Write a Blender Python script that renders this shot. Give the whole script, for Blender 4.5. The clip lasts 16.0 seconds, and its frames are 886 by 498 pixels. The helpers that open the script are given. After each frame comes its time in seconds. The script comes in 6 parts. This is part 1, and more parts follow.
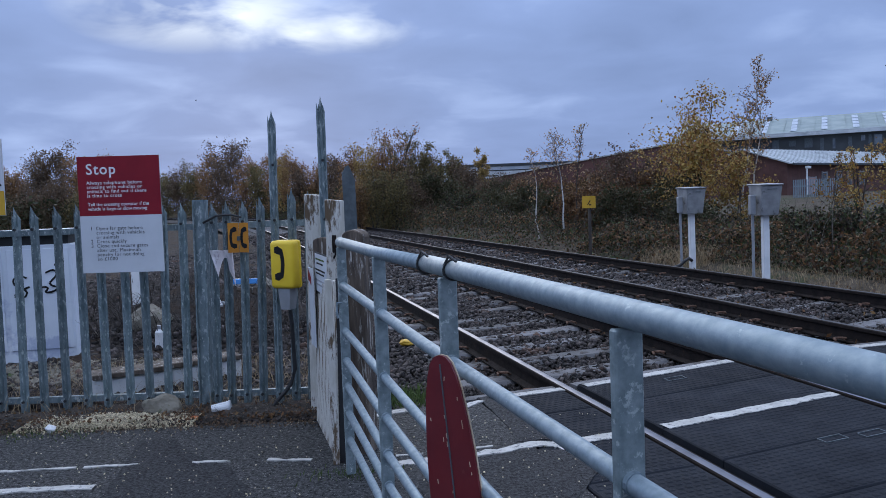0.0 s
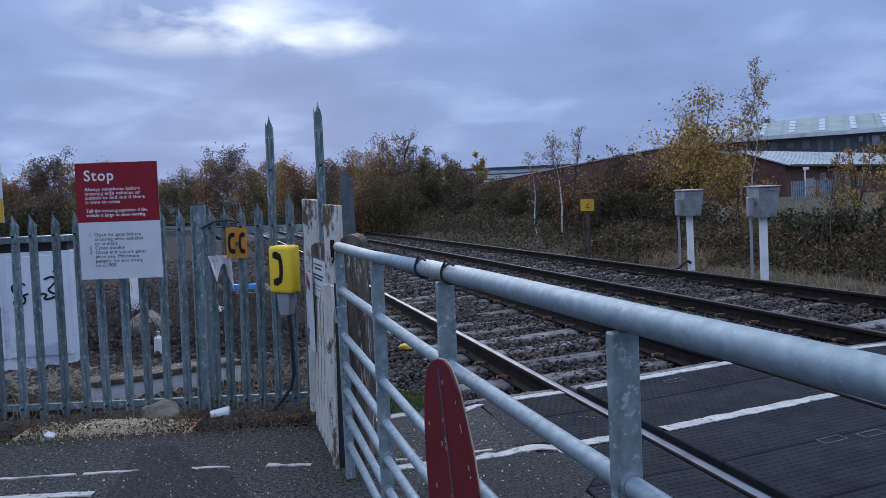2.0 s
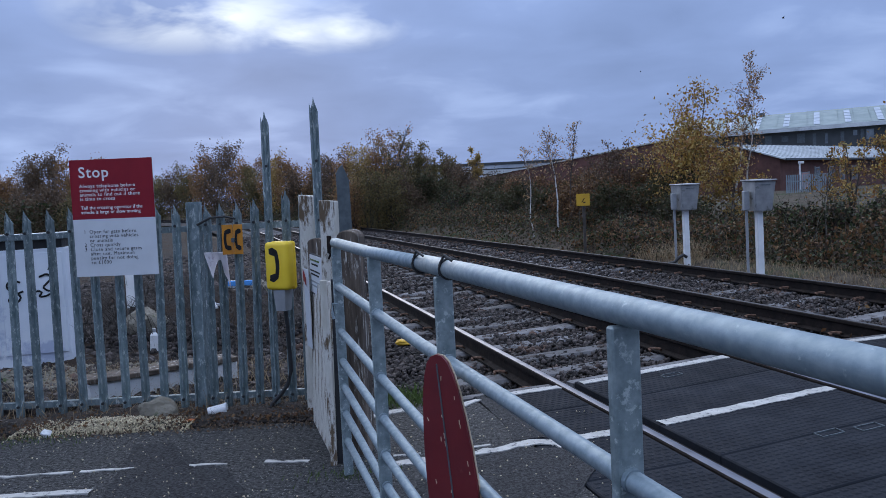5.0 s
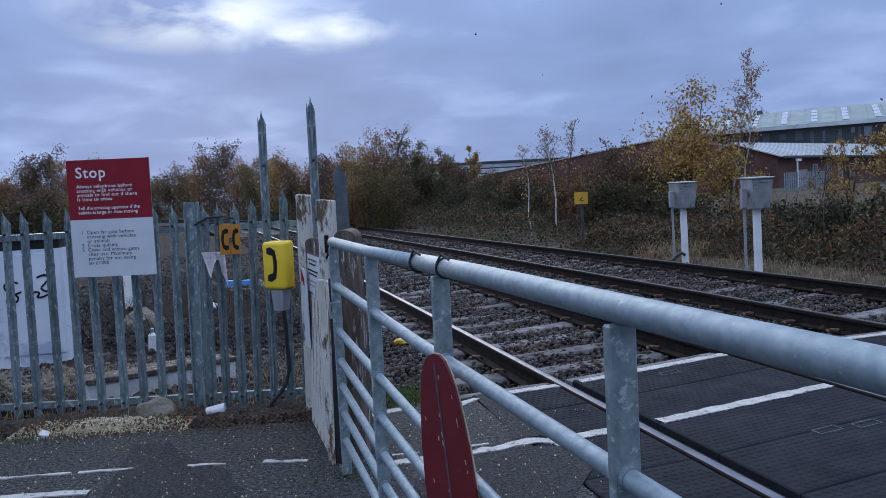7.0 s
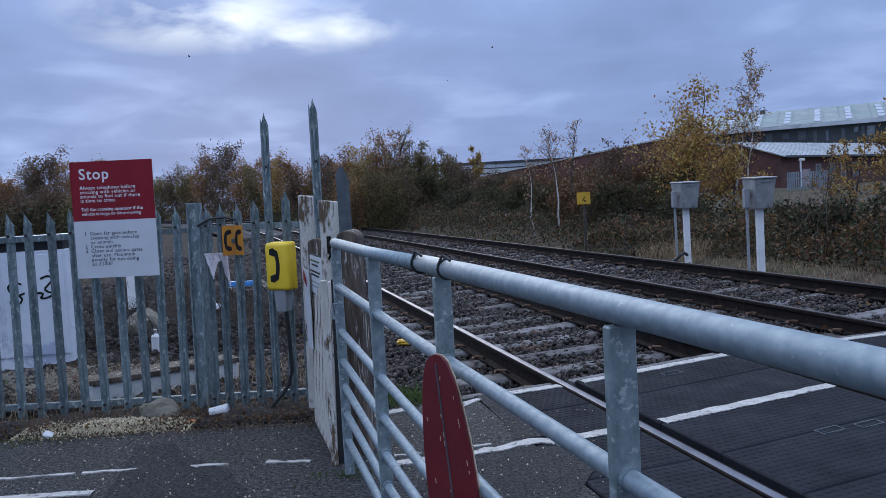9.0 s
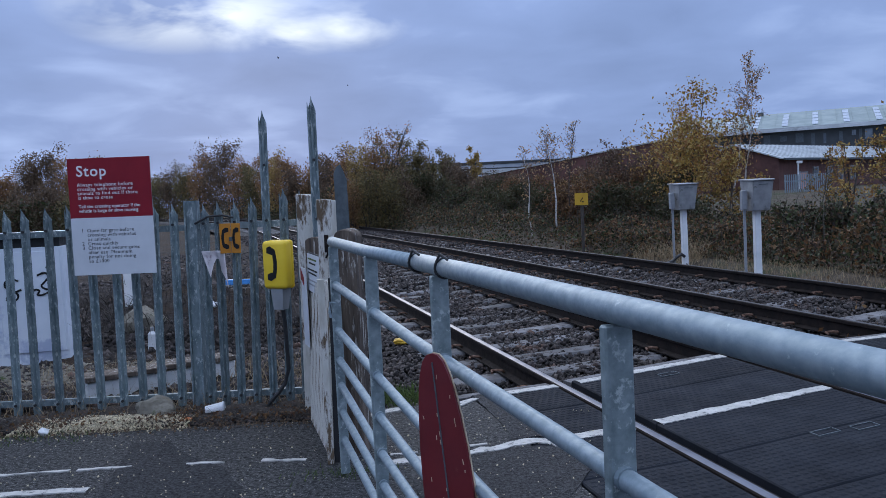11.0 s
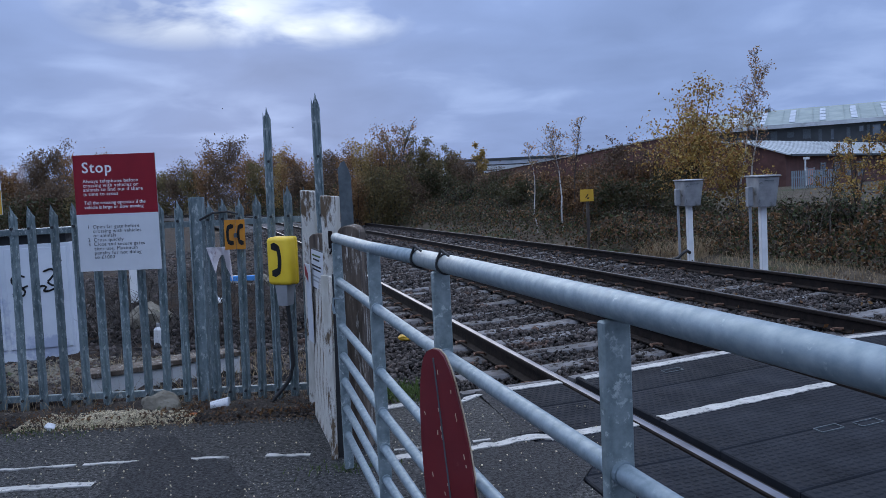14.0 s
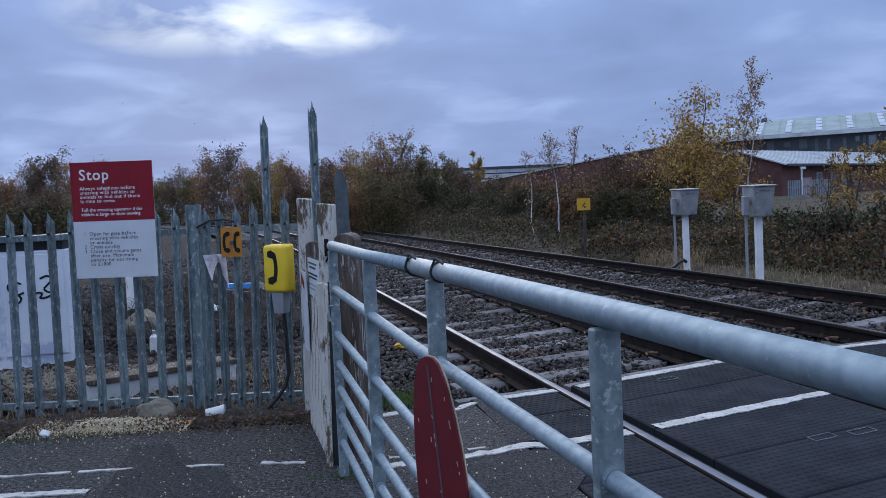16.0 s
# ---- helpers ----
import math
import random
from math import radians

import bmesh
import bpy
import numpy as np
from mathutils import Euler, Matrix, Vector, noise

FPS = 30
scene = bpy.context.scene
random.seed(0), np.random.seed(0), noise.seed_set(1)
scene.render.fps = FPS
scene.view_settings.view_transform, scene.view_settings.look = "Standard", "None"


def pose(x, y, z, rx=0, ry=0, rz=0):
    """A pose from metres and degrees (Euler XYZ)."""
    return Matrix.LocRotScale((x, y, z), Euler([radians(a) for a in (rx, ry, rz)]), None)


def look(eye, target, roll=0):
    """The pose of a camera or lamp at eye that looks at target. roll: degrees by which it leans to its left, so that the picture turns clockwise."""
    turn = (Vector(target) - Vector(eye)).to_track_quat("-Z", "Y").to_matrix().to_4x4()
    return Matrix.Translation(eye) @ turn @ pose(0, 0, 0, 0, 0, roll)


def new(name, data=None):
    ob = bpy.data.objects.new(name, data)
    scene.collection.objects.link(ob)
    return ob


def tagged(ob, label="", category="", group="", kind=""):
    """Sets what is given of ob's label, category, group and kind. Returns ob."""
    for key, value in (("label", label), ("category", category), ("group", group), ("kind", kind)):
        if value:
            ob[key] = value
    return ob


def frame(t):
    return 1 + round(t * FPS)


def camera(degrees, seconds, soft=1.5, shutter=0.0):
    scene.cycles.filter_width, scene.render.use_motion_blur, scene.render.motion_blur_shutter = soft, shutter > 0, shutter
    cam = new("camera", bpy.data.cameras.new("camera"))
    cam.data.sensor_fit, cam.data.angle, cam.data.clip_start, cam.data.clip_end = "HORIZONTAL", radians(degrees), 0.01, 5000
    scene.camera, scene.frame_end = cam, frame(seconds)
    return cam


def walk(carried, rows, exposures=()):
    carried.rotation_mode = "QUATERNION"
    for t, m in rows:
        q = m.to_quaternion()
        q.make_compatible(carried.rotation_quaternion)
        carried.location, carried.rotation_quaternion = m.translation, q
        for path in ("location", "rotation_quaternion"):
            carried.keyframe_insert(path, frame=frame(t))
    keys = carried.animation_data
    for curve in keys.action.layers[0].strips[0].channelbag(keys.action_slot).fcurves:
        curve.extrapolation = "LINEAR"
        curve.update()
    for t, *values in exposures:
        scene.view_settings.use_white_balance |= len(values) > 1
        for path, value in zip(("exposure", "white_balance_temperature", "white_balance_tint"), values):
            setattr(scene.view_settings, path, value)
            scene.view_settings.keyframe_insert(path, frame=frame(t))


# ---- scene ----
cam = camera(59.17, 16.0, soft=0.72)
PATH = [
    (0, (-0.003, -0.006, 1.394), (-0.02, 1.99, 1.269), -2.2),
    (0.5, (-0.003, -0.006, 1.394), (-0.021, 1.99, 1.275), -2.4),
    (1, (0.0, -0.008, 1.394), (-0.018, 1.988, 1.281), -2.5),
    (1.5, (0.002, -0.009, 1.394), (-0.014, 1.987, 1.282), -2.6),
    (2, (0.002, -0.011, 1.394), (-0.012, 1.986, 1.279), -2.6),
    (2.5, (0.001, -0.005, 1.394), (-0.01, 1.991, 1.275), -2.6),
    (3, (-0.002, -0.002, 1.395), (-0.011, 1.995, 1.273), -2.7),
    (3.5, (-0.006, -0.002, 1.394), (-0.014, 1.994, 1.27), -2.7),
    (4, (-0.008, 0.001, 1.393), (-0.015, 1.997, 1.267), -2.7),
    (6.5, (0.002, -0.004, 1.394), (0.002, 1.991, 1.266), -3.1),
    (7, (0.0, 0.001, 1.393), (0.0, 1.996, 1.263), -3.1),
    (7.5, (-0.002, 0.0, 1.393), (-0.002, 1.996, 1.259), -3.1),
    (8, (-0.003, -0.003, 1.394), (-0.003, 1.992, 1.26), -3.1),
    (8.5, (0.0, -0.001, 1.395), (-0.003, 1.995, 1.263), -3.1),
    (9, (0.004, -0.008, 1.396), (-0.003, 1.988, 1.267), -3.2),
    (11.5, (0.004, -0.008, 1.392), (0.003, 1.987, 1.262), -2.7),
    (12, (0.002, -0.006, 1.391), (-0.003, 1.989, 1.258), -2.7),
    (12.5, (0.005, -0.008, 1.391), (-0.002, 1.987, 1.255), -2.6),
    (13, (0.009, -0.014, 1.391), (0.001, 1.981, 1.254), -2.6),
    (13.5, (0.013, -0.015, 1.392), (0.002, 1.98, 1.253), -2.7),
    (14, (0.017, -0.017, 1.392), (0.001, 1.978, 1.254), -2.8),
    (14.5, (0.023, -0.021, 1.392), (0.004, 1.974, 1.258), -2.8),
    (15, (0.026, -0.028, 1.392), (0.01, 1.968, 1.261), -2.8),
    (15.5, (0.029, -0.036, 1.392), (0.018, 1.96, 1.265), -2.7),
    (16, (0.026, -0.034, 1.392), (0.018, 1.962, 1.275), -2.6),
]
walk(cam, [(t, look(eye, target, roll)) for t, eye, target, roll in PATH])

# ---- world and light ----
world = bpy.data.worlds.new("overcast_sky")
scene.world = world
world.use_nodes = True
wn, wl = world.node_tree.nodes, world.node_tree.links
wn.clear()


def wnode(kind, **values):
    n = wn.new(kind)
    for k, v in values.items():
        n.inputs[k].default_value = v
    return n


sky = wn.new("ShaderNodeTexSky")
sky.sky_type, sky.sun_disc = "NISHITA", False
sky.sun_elevation, sky.sun_rotation = radians(12), radians(-14)
sky.air_density, sky.dust_density, sky.ozone_density = 1.5, 2.0, 3.0
coord = wn.new("ShaderNodeTexCoord")
sep = wn.new("ShaderNodeSeparateXYZ")
wl.new(coord.outputs["Generated"], sep.inputs[0])


def wmath(op, a, b, clamp=False):
    n = wn.new("ShaderNodeMath")
    n.operation, n.use_clamp = op, clamp
    for i, v in enumerate((a, b)):
        if isinstance(v, (int, float)):
            n.inputs[i].default_value = v
        else:
            wl.new(v, n.inputs[i])
    return n.outputs[0]


# clouds as a flat layer: direction divided by its height
zz = wmath("ADD", wmath("MAXIMUM", sep.outputs[2], 0.0), 0.20)
px, py = wmath("DIVIDE", sep.outputs[0], zz), wmath("DIVIDE", sep.outputs[1], zz)
comb = wn.new("ShaderNodeCombineXYZ")
wl.new(px, comb.inputs[0])
wl.new(py, comb.inputs[1])
big = wnode("ShaderNodeTexNoise", Scale=0.9, Detail=4.0, Roughness=0.45, Distortion=0.5)
wl.new(comb.outputs[0], big.inputs["Vector"])
fine = wnode("ShaderNodeTexNoise", Scale=2.6, Detail=5.0, Roughness=0.5, Distortion=0.4)
wl.new(comb.outputs[0], fine.inputs["Vector"])
mixed = wmath("ADD", wmath("MULTIPLY", big.outputs[0], 0.65), wmath("MULTIPLY", fine.outputs[0], 0.35))
ramp = wn.new("ShaderNodeValToRGB")
ramp.color_ramp.elements[0].position, ramp.color_ramp.elements[0].color = 0.36, (0.225, 0.325, 0.60, 1)
ramp.color_ramp.elements[1].position, ramp.color_ramp.elements[1].color = 0.64, (0.42, 0.57, 0.95, 1)
mid = ramp.color_ramp.elements.new(0.52)
mid.color = (0.28, 0.40, 0.73, 1)
wl.new(mixed, ramp.inputs[0])
# the thin place in the cloud through which the sun's light comes
near = 0.0
for cx, cy, reach in ((-0.70, 2.12, 3.0), (-0.56, 2.20, 3.6), (-0.40, 2.35, 5.0), (-0.26, 2.34, 5.0)):
    place = wn.new("ShaderNodeVectorMath")
    place.operation = "DISTANCE"
    wl.new(comb.outputs[0], place.inputs[0])
    place.inputs[1].default_value = (cx, cy, 0)
    near = wmath("MAXIMUM", near, wmath("SUBTRACT", 1.0, wmath("MULTIPLY", place.outputs["Value"], reach), True))
thin = wmath("MULTIPLY", near, wmath("MULTIPLY", wmath("SUBTRACT", fine.outputs[0], 0.42), 6.0, True), True)
gap = wn.new("ShaderNodeMixRGB")
gap.inputs[2].default_value = (0.96, 1.06, 1.16, 1)
wl.new(thin, gap.inputs[0])
wl.new(ramp.outputs[0], gap.inputs[1])
b_sky, b_cloud = wnode("ShaderNodeBackground", Strength=0.05), wnode("ShaderNodeBackground", Strength=0.95)
wl.new(sky.outputs[0], b_sky.inputs[0])
high = wn.new("ShaderNodeMapRange")
high.interpolation_type = "SMOOTHSTEP"
for i, v in enumerate((0.22, 0.75, 0.0, 0.9)):
    high.inputs[i + 1].default_value = v
wl.new(sep.outputs[2], high.inputs[0])
pale_sky = wn.new("ShaderNodeMixRGB")
pale_sky.inputs[2].default_value = (0.365, 0.44, 0.60, 1)
wl.new(high.outputs[0], pale_sky.inputs[0])
wl.new(gap.outputs[0], pale_sky.inputs[1])
wl.new(pale_sky.outputs[0], b_cloud.inputs[0])
# an overcast sky is brighter overhead than at the horizon
over = wn.new("ShaderNodeMapRange")
over.interpolation_type = "SMOOTHSTEP"
for i, v in enumerate((0.13, 0.85, 0.96, 3.1)):
    over.inputs[i + 1].default_value = v
wl.new(sep.outputs[2], over.inputs[0])
wl.new(over.outputs[0], b_cloud.inputs[1])
add, out = wn.new("ShaderNodeMixShader"), wn.new("ShaderNodeOutputWorld")
add.inputs[0].default_value = 0.97
wl.new(b_sky.outputs[0], add.inputs[1])
wl.new(b_cloud.outputs[0], add.inputs[2])
wl.new(add.outputs[0], out.inputs[0])

sun = new("sun", bpy.data.lights.new("sun", "SUN"))
sun.data.energy, sun.data.angle, sun.data.color = 0.9, radians(40), (1.0, 0.97, 0.93)
sun.matrix_world = look((-25, 100, 45), (0, 0, 0))
scene.view_settings.exposure = 0.0

# ---- materials ----


def mat(name, c1, c2, scale=8.0, rough=0.7, metal=0.0, bump=0.2, bscale=60.0, detail=6.0, spots=None, spot_at=0.62, spot_scale=3.0, island=0.0, vary=0.0,
        rough2=None, stretch=(1, 1, 1), bdist=0.01, trans=0.0, spec=0.5):
    """A surface of two noise-mixed colours, with a second scale of spots, relief and gloss of its own."""
    m = bpy.data.materials.new(name)
    m.use_nodes = True
    n, l = m.node_tree.nodes, m.node_tree.links
    b = n["Principled BSDF"]
    b.inputs["Metallic"].default_value = metal
    b.inputs["Specular IOR Level"].default_value = spec
    tc, mp = n.new("ShaderNodeTexCoord"), n.new("ShaderNodeMapping")
    mp.inputs["Scale"].default_value = stretch
    l.new(tc.outputs["Object"], mp.inputs[0])

    def nz(s, d, r=0.6):
        t = n.new("ShaderNodeTexNoise")
        t.inputs["Scale"].default_value, t.inputs["Detail"].default_value, t.inputs["Roughness"].default_value = s, d, r
        l.new(mp.outputs[0], t.inputs["Vector"])
        return t

    def ramp_of(src, p0, v0, p1, v1):
        r = n.new("ShaderNodeMapRange")
        r.inputs[1].default_value, r.inputs[2].default_value, r.inputs[3].default_value, r.inputs[4].default_value = p0, p1, v0, v1
        l.new(src, r.inputs[0])
        return r.outputs[0]

    def mix(fac, a, c, mode="MIX"):
        x = n.new("ShaderNodeMixRGB")
        x.blend_type = mode
        for i, v in enumerate((fac, a, c)):
            if isinstance(v, (int, float)):
                x.inputs[i].default_value = v
            elif isinstance(v, tuple):
                x.inputs[i].default_value = (*v, 1)
            else:
                l.new(v, x.inputs[i])
        return x.outputs[0]

    base = nz(scale, detail)
    col = mix(ramp_of(base.outputs[0], 0.35, 0, 0.65, 1), c1, c2)
    if spots:
        sp = nz(spot_scale, 8, 0.7)
        col = mix(ramp_of(sp.outputs[0], spot_at - 0.03, 0, spot_at + 0.04, 1), col, spots)
    if island:
        geo = n.new("ShaderNodeNewGeometry")
        col = mix(1.0, col, mix(geo.outputs["Random Per Island"], (1 - island,) * 3, (1 + island,) * 3), "MULTIPLY")
    if vary:
        oi = n.new("ShaderNodeObjectInfo")
        col = mix(1.0, col, mix(oi.outputs["Random"], (1 - vary,) * 3, (1 + vary,) * 3), "MULTIPLY")
    l.new(col, b.inputs["Base Color"])
    rr = nz(scale * 2.3, 4)
    l.new(ramp_of(rr.outputs[0], 0.3, rough, 0.7, rough2 if rough2 is not None else min(1, rough + 0.15)), b.inputs["Roughness"])
    if bump:
        bn, bp = nz(bscale, 6), n.new("ShaderNodeBump")
        bp.inputs["Strength"].default_value, bp.inputs["Distance"].default_value = bump, bdist
        l.new(bn.outputs[0], bp.inputs["Height"])
        l.new(bp.outputs[0], b.inputs["Normal"])
    if trans:
        tr, ms = n.new("ShaderNodeBsdfTranslucent"), n.new("ShaderNodeMixShader")
        l.new(col, tr.inputs[0])
        ms.inputs[0].default_value = trans
        l.new(b.outputs[0], ms.inputs[1])
        l.new(tr.outputs[0], ms.inputs[2])
        l.new(ms.outputs[0], n["Material Output"].inputs[0])
    return m


def leaf_mat(name, colours, rough=0.55):
    """Leaves: each takes one of the colours at random."""
    m = bpy.data.materials.new(name)
    m.use_nodes = True
    n, l = m.node_tree.nodes, m.node_tree.links
    b, geo, r = n["Principled BSDF"], n.new("ShaderNodeNewGeometry"), n.new("ShaderNodeValToRGB")
    l.new(geo.outputs["Random Per Island"], r.inputs[0])
    els = r.color_ramp.elements
    while len(els) < len(colours):
        els.new(0.5)
    for i, c in enumerate(colours):
        els[i].position, els[i].color = i / (len(colours) - 1), (*c, 1)
    l.new(r.outputs[0], b.inputs["Base Color"])
    b.inputs["Roughness"].default_value = rough
    b.inputs["Specular IOR Level"].default_value = 0.2
    tr, ms = n.new("ShaderNodeBsdfTranslucent"), n.new("ShaderNodeMixShader")
    ms.inputs[0].default_value = 0.3
    l.new(r.outputs[0], tr.inputs[0])
    l.new(b.outputs[0], ms.inputs[1])
    l.new(tr.outputs[0], ms.inputs[2])
    l.new(ms.outputs[0], n["Material Output"].inputs[0])
    return m


M = dict(
    galv=mat("galvanised_steel", (0.19, 0.245, 0.27), (0.29, 0.345, 0.37), 34, 0.40, 0.4, 0.14, 60, spots=(0.42, 0.47, 0.49), spot_at=0.665, spot_scale=40, rough2=0.62, bdist=0.004),
    galv_flat=mat("mottled_galvanised_flat", (0.135, 0.175, 0.18), (0.27, 0.32, 0.325), 22, 0.5, 0.2, 0.25, 70, spots=(0.43, 0.47, 0.46), spot_at=0.60, spot_scale=30, rough2=0.68, bdist=0.004),
    pale=mat("weathered_galvanised_pale", (0.10, 0.14, 0.148), (0.235, 0.285, 0.295), 19, 0.55, 0.25, 0.2, 70, spots=(0.42, 0.46, 0.45), spot_at=0.575, spot_scale=42, vary=0.25, stretch=(1, 1, 0.45), bdist=0.004),
    dark_steel=mat("dark_weathered_steel", (0.07, 0.085, 0.09), (0.12, 0.14, 0.15), 14, 0.5, 0.4, 0.15, 60),
    asphalt=mat("worn_asphalt", (0.008, 0.008, 0.009), (0.115, 0.113, 0.111), 42, 0.62, 0, 1.0, 150, spots=(0.33, 0.33, 0.31), spot_at=0.60, spot_scale=70, rough2=0.92, bdist=0.02, spec=0.15),
    patch=mat("newer_asphalt_patch", (0.008, 0.0082, 0.009), (0.072, 0.072, 0.075), 60, 0.6, 0, 1.0, 130, spots=(0.10, 0.10, 0.10), spot_at=0.62, spot_scale=110, rough2=0.9, bdist=0.015, spec=0.12),
    rubber=mat("black_rubber_panel", (0.0085, 0.010, 0.0135), (0.0165, 0.019, 0.0245), 2.4, 0.72, 0, 0.25, 120, spots=(0.034, 0.034, 0.035), spot_at=0.66, spot_scale=9, vary=0.2, rough2=0.92, spec=0.15),
    line=mat("worn_white_road_paint", (0.36, 0.345, 0.315), (0.52, 0.50, 0.465), 9, 0.7, 0, 0.3, 120, spots=(0.10, 0.10, 0.10), spot_at=0.585, spot_scale=34),
    rust=mat("rusty_rail_steel", (0.009, 0.007, 0.0065), (0.024, 0.017, 0.014), 10, 0.75, 0.0, 0.3, 80, spots=(0.055, 0.033, 0.022), spot_at=0.65, spot_scale=9, spec=0.15),
    shine=mat("polished_rail_top", (0.12, 0.12, 0.135), (0.22, 0.22, 0.24), 4, 0.34, 0.9, 0.05, 40, rough2=0.44),
    dull=mat("dull_rail_top", (0.03, 0.026, 0.025), (0.07, 0.063, 0.06), 6, 0.55, 0.4, 0.1, 40, rough2=0.65),
    concrete=mat("weathered_concrete", (0.072, 0.069, 0.070), (0.150, 0.144, 0.146), 5, 0.8, 0, 0.35, 70, spots=(0.045, 0.038, 0.034), spot_at=0.57, spot_scale=7, vary=0.35),
    stone=mat("ballast_stone", (0.011, 0.0088, 0.0082), (0.075, 0.061, 0.056), 14, 0.75, 0, 0.4, 90, spec=0.3, island=0.9, spots=(0.085, 0.05, 0.036), spot_at=0.6, spot_scale=1.3),
    bed=mat("ballast_bed", (0.011, 0.0095, 0.009), (0.046, 0.041, 0.038), 26, 0.9, 0, 1.0, 30, detail=3, bdist=0.05),
    earth=mat("stony_dark_earth", (0.005, 0.0042, 0.004), (0.050, 0.041, 0.036), 9, 0.9, 0, 1.0, 24, spec=0.2, spots=(0.035, 0.022, 0.014), spot_at=0.5, spot_scale=1.2, bdist=0.05),
    soil=mat("dark_soil", (0.008, 0.006, 0.0045), (0.065, 0.046, 0.034), 6, 0.9, 0, 1.0, 45, spots=(0.20, 0.17, 0.135), spot_at=0.60, spot_scale=30, bdist=0.03),
    grass_soil=mat("rough_verge", (0.035, 0.027, 0.019), (0.105, 0.082, 0.058), 2.6, 0.95, 0, 0.8, 6, spec=0.2, spots=(0.035, 0.045, 0.016), spot_at=0.55, spot_scale=0.3, bdist=0.1),
    grit=mat("cream_gravel", (0.44, 0.37, 0.24), (0.74, 0.64, 0.45), 14, 0.9, 0, 0.8, 90, island=0.35, spots=(0.16, 0.13, 0.09), spot_at=0.63, spot_scale=6),
    red=mat("red_sign_face", (0.20, 0.009, 0.018), (0.25, 0.012, 0.022), 3, 0.42, 0, 0.03, 50, rough2=0.55, spec=0.25),
    white=mat("white_sign_face", (0.52, 0.54, 0.56), (0.60, 0.62, 0.64), 3, 0.45, 0, 0.03, 50, spots=(0.47, 0.48, 0.48), spot_at=0.66, spot_scale=5),
    ink=mat("black_print", (0.012, 0.012, 0.013), (0.02, 0.02, 0.021), 20, 0.6, 0, 0, spec=0.15),
    print_white=mat("white_print", (0.70, 0.70, 0.70), (0.76, 0.76, 0.76), 20, 0.5, 0, 0),
    yellow=mat("yellow_plastic", (0.76, 0.50, 0.022), (0.86, 0.60, 0.035), 5, 0.38, 0, 0.06, 60, spots=(0.42, 0.30, 0.03), spot_at=0.68, spot_scale=9),
    orange=mat("orange_sign_face", (0.44, 0.165, 0.009), (0.55, 0.22, 0.012), 5, 0.4, 0, 0.04, 60),
    sign_yellow=mat("yellow_sign_face", (0.52, 0.29, 0.016), (0.60, 0.35, 0.022), 5, 0.45, 0, 0.04, 60),
    grey_plastic=mat("grey_plastic", (0.22, 0.23, 0.24), (0.30, 0.31, 0.32), 8, 0.5, 0, 0.05, 60),
    black=mat("black_plastic", (0.012, 0.012, 0.013), (0.022, 0.022, 0.023), 12, 0.5, 0, 0.1, 60),
    timber=mat("weathered_brown_timber", (0.050, 0.036, 0.027), (0.16, 0.122, 0.092), 7, 0.85, 0, 0.8, 30, spots=(0.50, 0.47, 0.42), spot_at=0.585, spot_scale=11, stretch=(3, 3, 0.35), bdist=0.01),
    peeled=mat("peeling_white_painted_timber", (0.46, 0.43, 0.36), (0.70, 0.68, 0.63), 7, 0.75, 0, 0.7, 34, spots=(0.12, 0.08, 0.045), spot_at=0.54, spot_scale=7, stretch=(2.0, 2.0, 0.5), bdist=0.008),
    paint_white=mat("white_paint", (0.66, 0.67, 0.67), (0.78, 0.78, 0.77), 5, 0.55, 0, 0.1, 40, spots=(0.40, 0.38, 0.34), spot_at=0.66, spot_scale=4),
    kiosk=mat("white_kiosk_panel", (0.58, 0.63, 0.70), (0.71, 0.75, 0.80), 2.0, 0.5, 0, 0.05, 30, spots=(0.42, 0.47, 0.60), spot_at=0.60, spot_scale=1.6),
    aluminium=mat("dull_aluminium", (0.25, 0.255, 0.26), (0.38, 0.385, 0.385), 6, 0.5, 0.3, 0.08, 50, spots=(0.13, 0.13, 0.125), spot_at=0.62, spot_scale=5),
    board=mat("scuffed_dark_red_board", (0.115, 0.010, 0.014), (0.155, 0.015, 0.018), 6, 0.33, 0, 0.06, 60, spots=(0.20, 0.05, 0.05), spot_at=0.70, spot_scale=14, rough2=0.5),
    ply=mat("pale_plywood_edge", (0.42, 0.32, 0.21), (0.55, 0.44, 0.31), 20, 0.6, 0, 0.2, 60),
    bark=mat("dark_bark", (0.035, 0.028, 0.023), (0.085, 0.070, 0.058), 10, 0.9, 0, 0.6, 30, stretch=(1, 1, 0.4)),
    birch=mat("white_birch_bark", (0.42, 0.40, 0.37), (0.58, 0.56, 0.53), 8, 0.75, 0, 0.3, 30, spots=(0.06, 0.05, 0.045), spot_at=0.60, spot_scale=5, stretch=(1, 1, 2.0)),
    brick=mat("red_brown_brickwork", (0.085, 0.040, 0.034), (0.145, 0.066, 0.054), 0.8, 0.85, 0, 0.3, 8, spots=(0.10, 0.06, 0.055), spot_at=0.60, spot_scale=0.25),
    roof_pale=mat("pale_sheet_roof", (0.42, 0.44, 0.44), (0.58, 0.60, 0.60), 0.7, 0.5, 0.1, 0.1, 5, spots=(0.34, 0.36, 0.36), spot_at=0.60, spot_scale=0.3),
    roof_green=mat("grey_green_sheet_roof", (0.19, 0.235, 0.225), (0.27, 0.315, 0.30), 0.5, 0.55, 0, 0.1, 5),
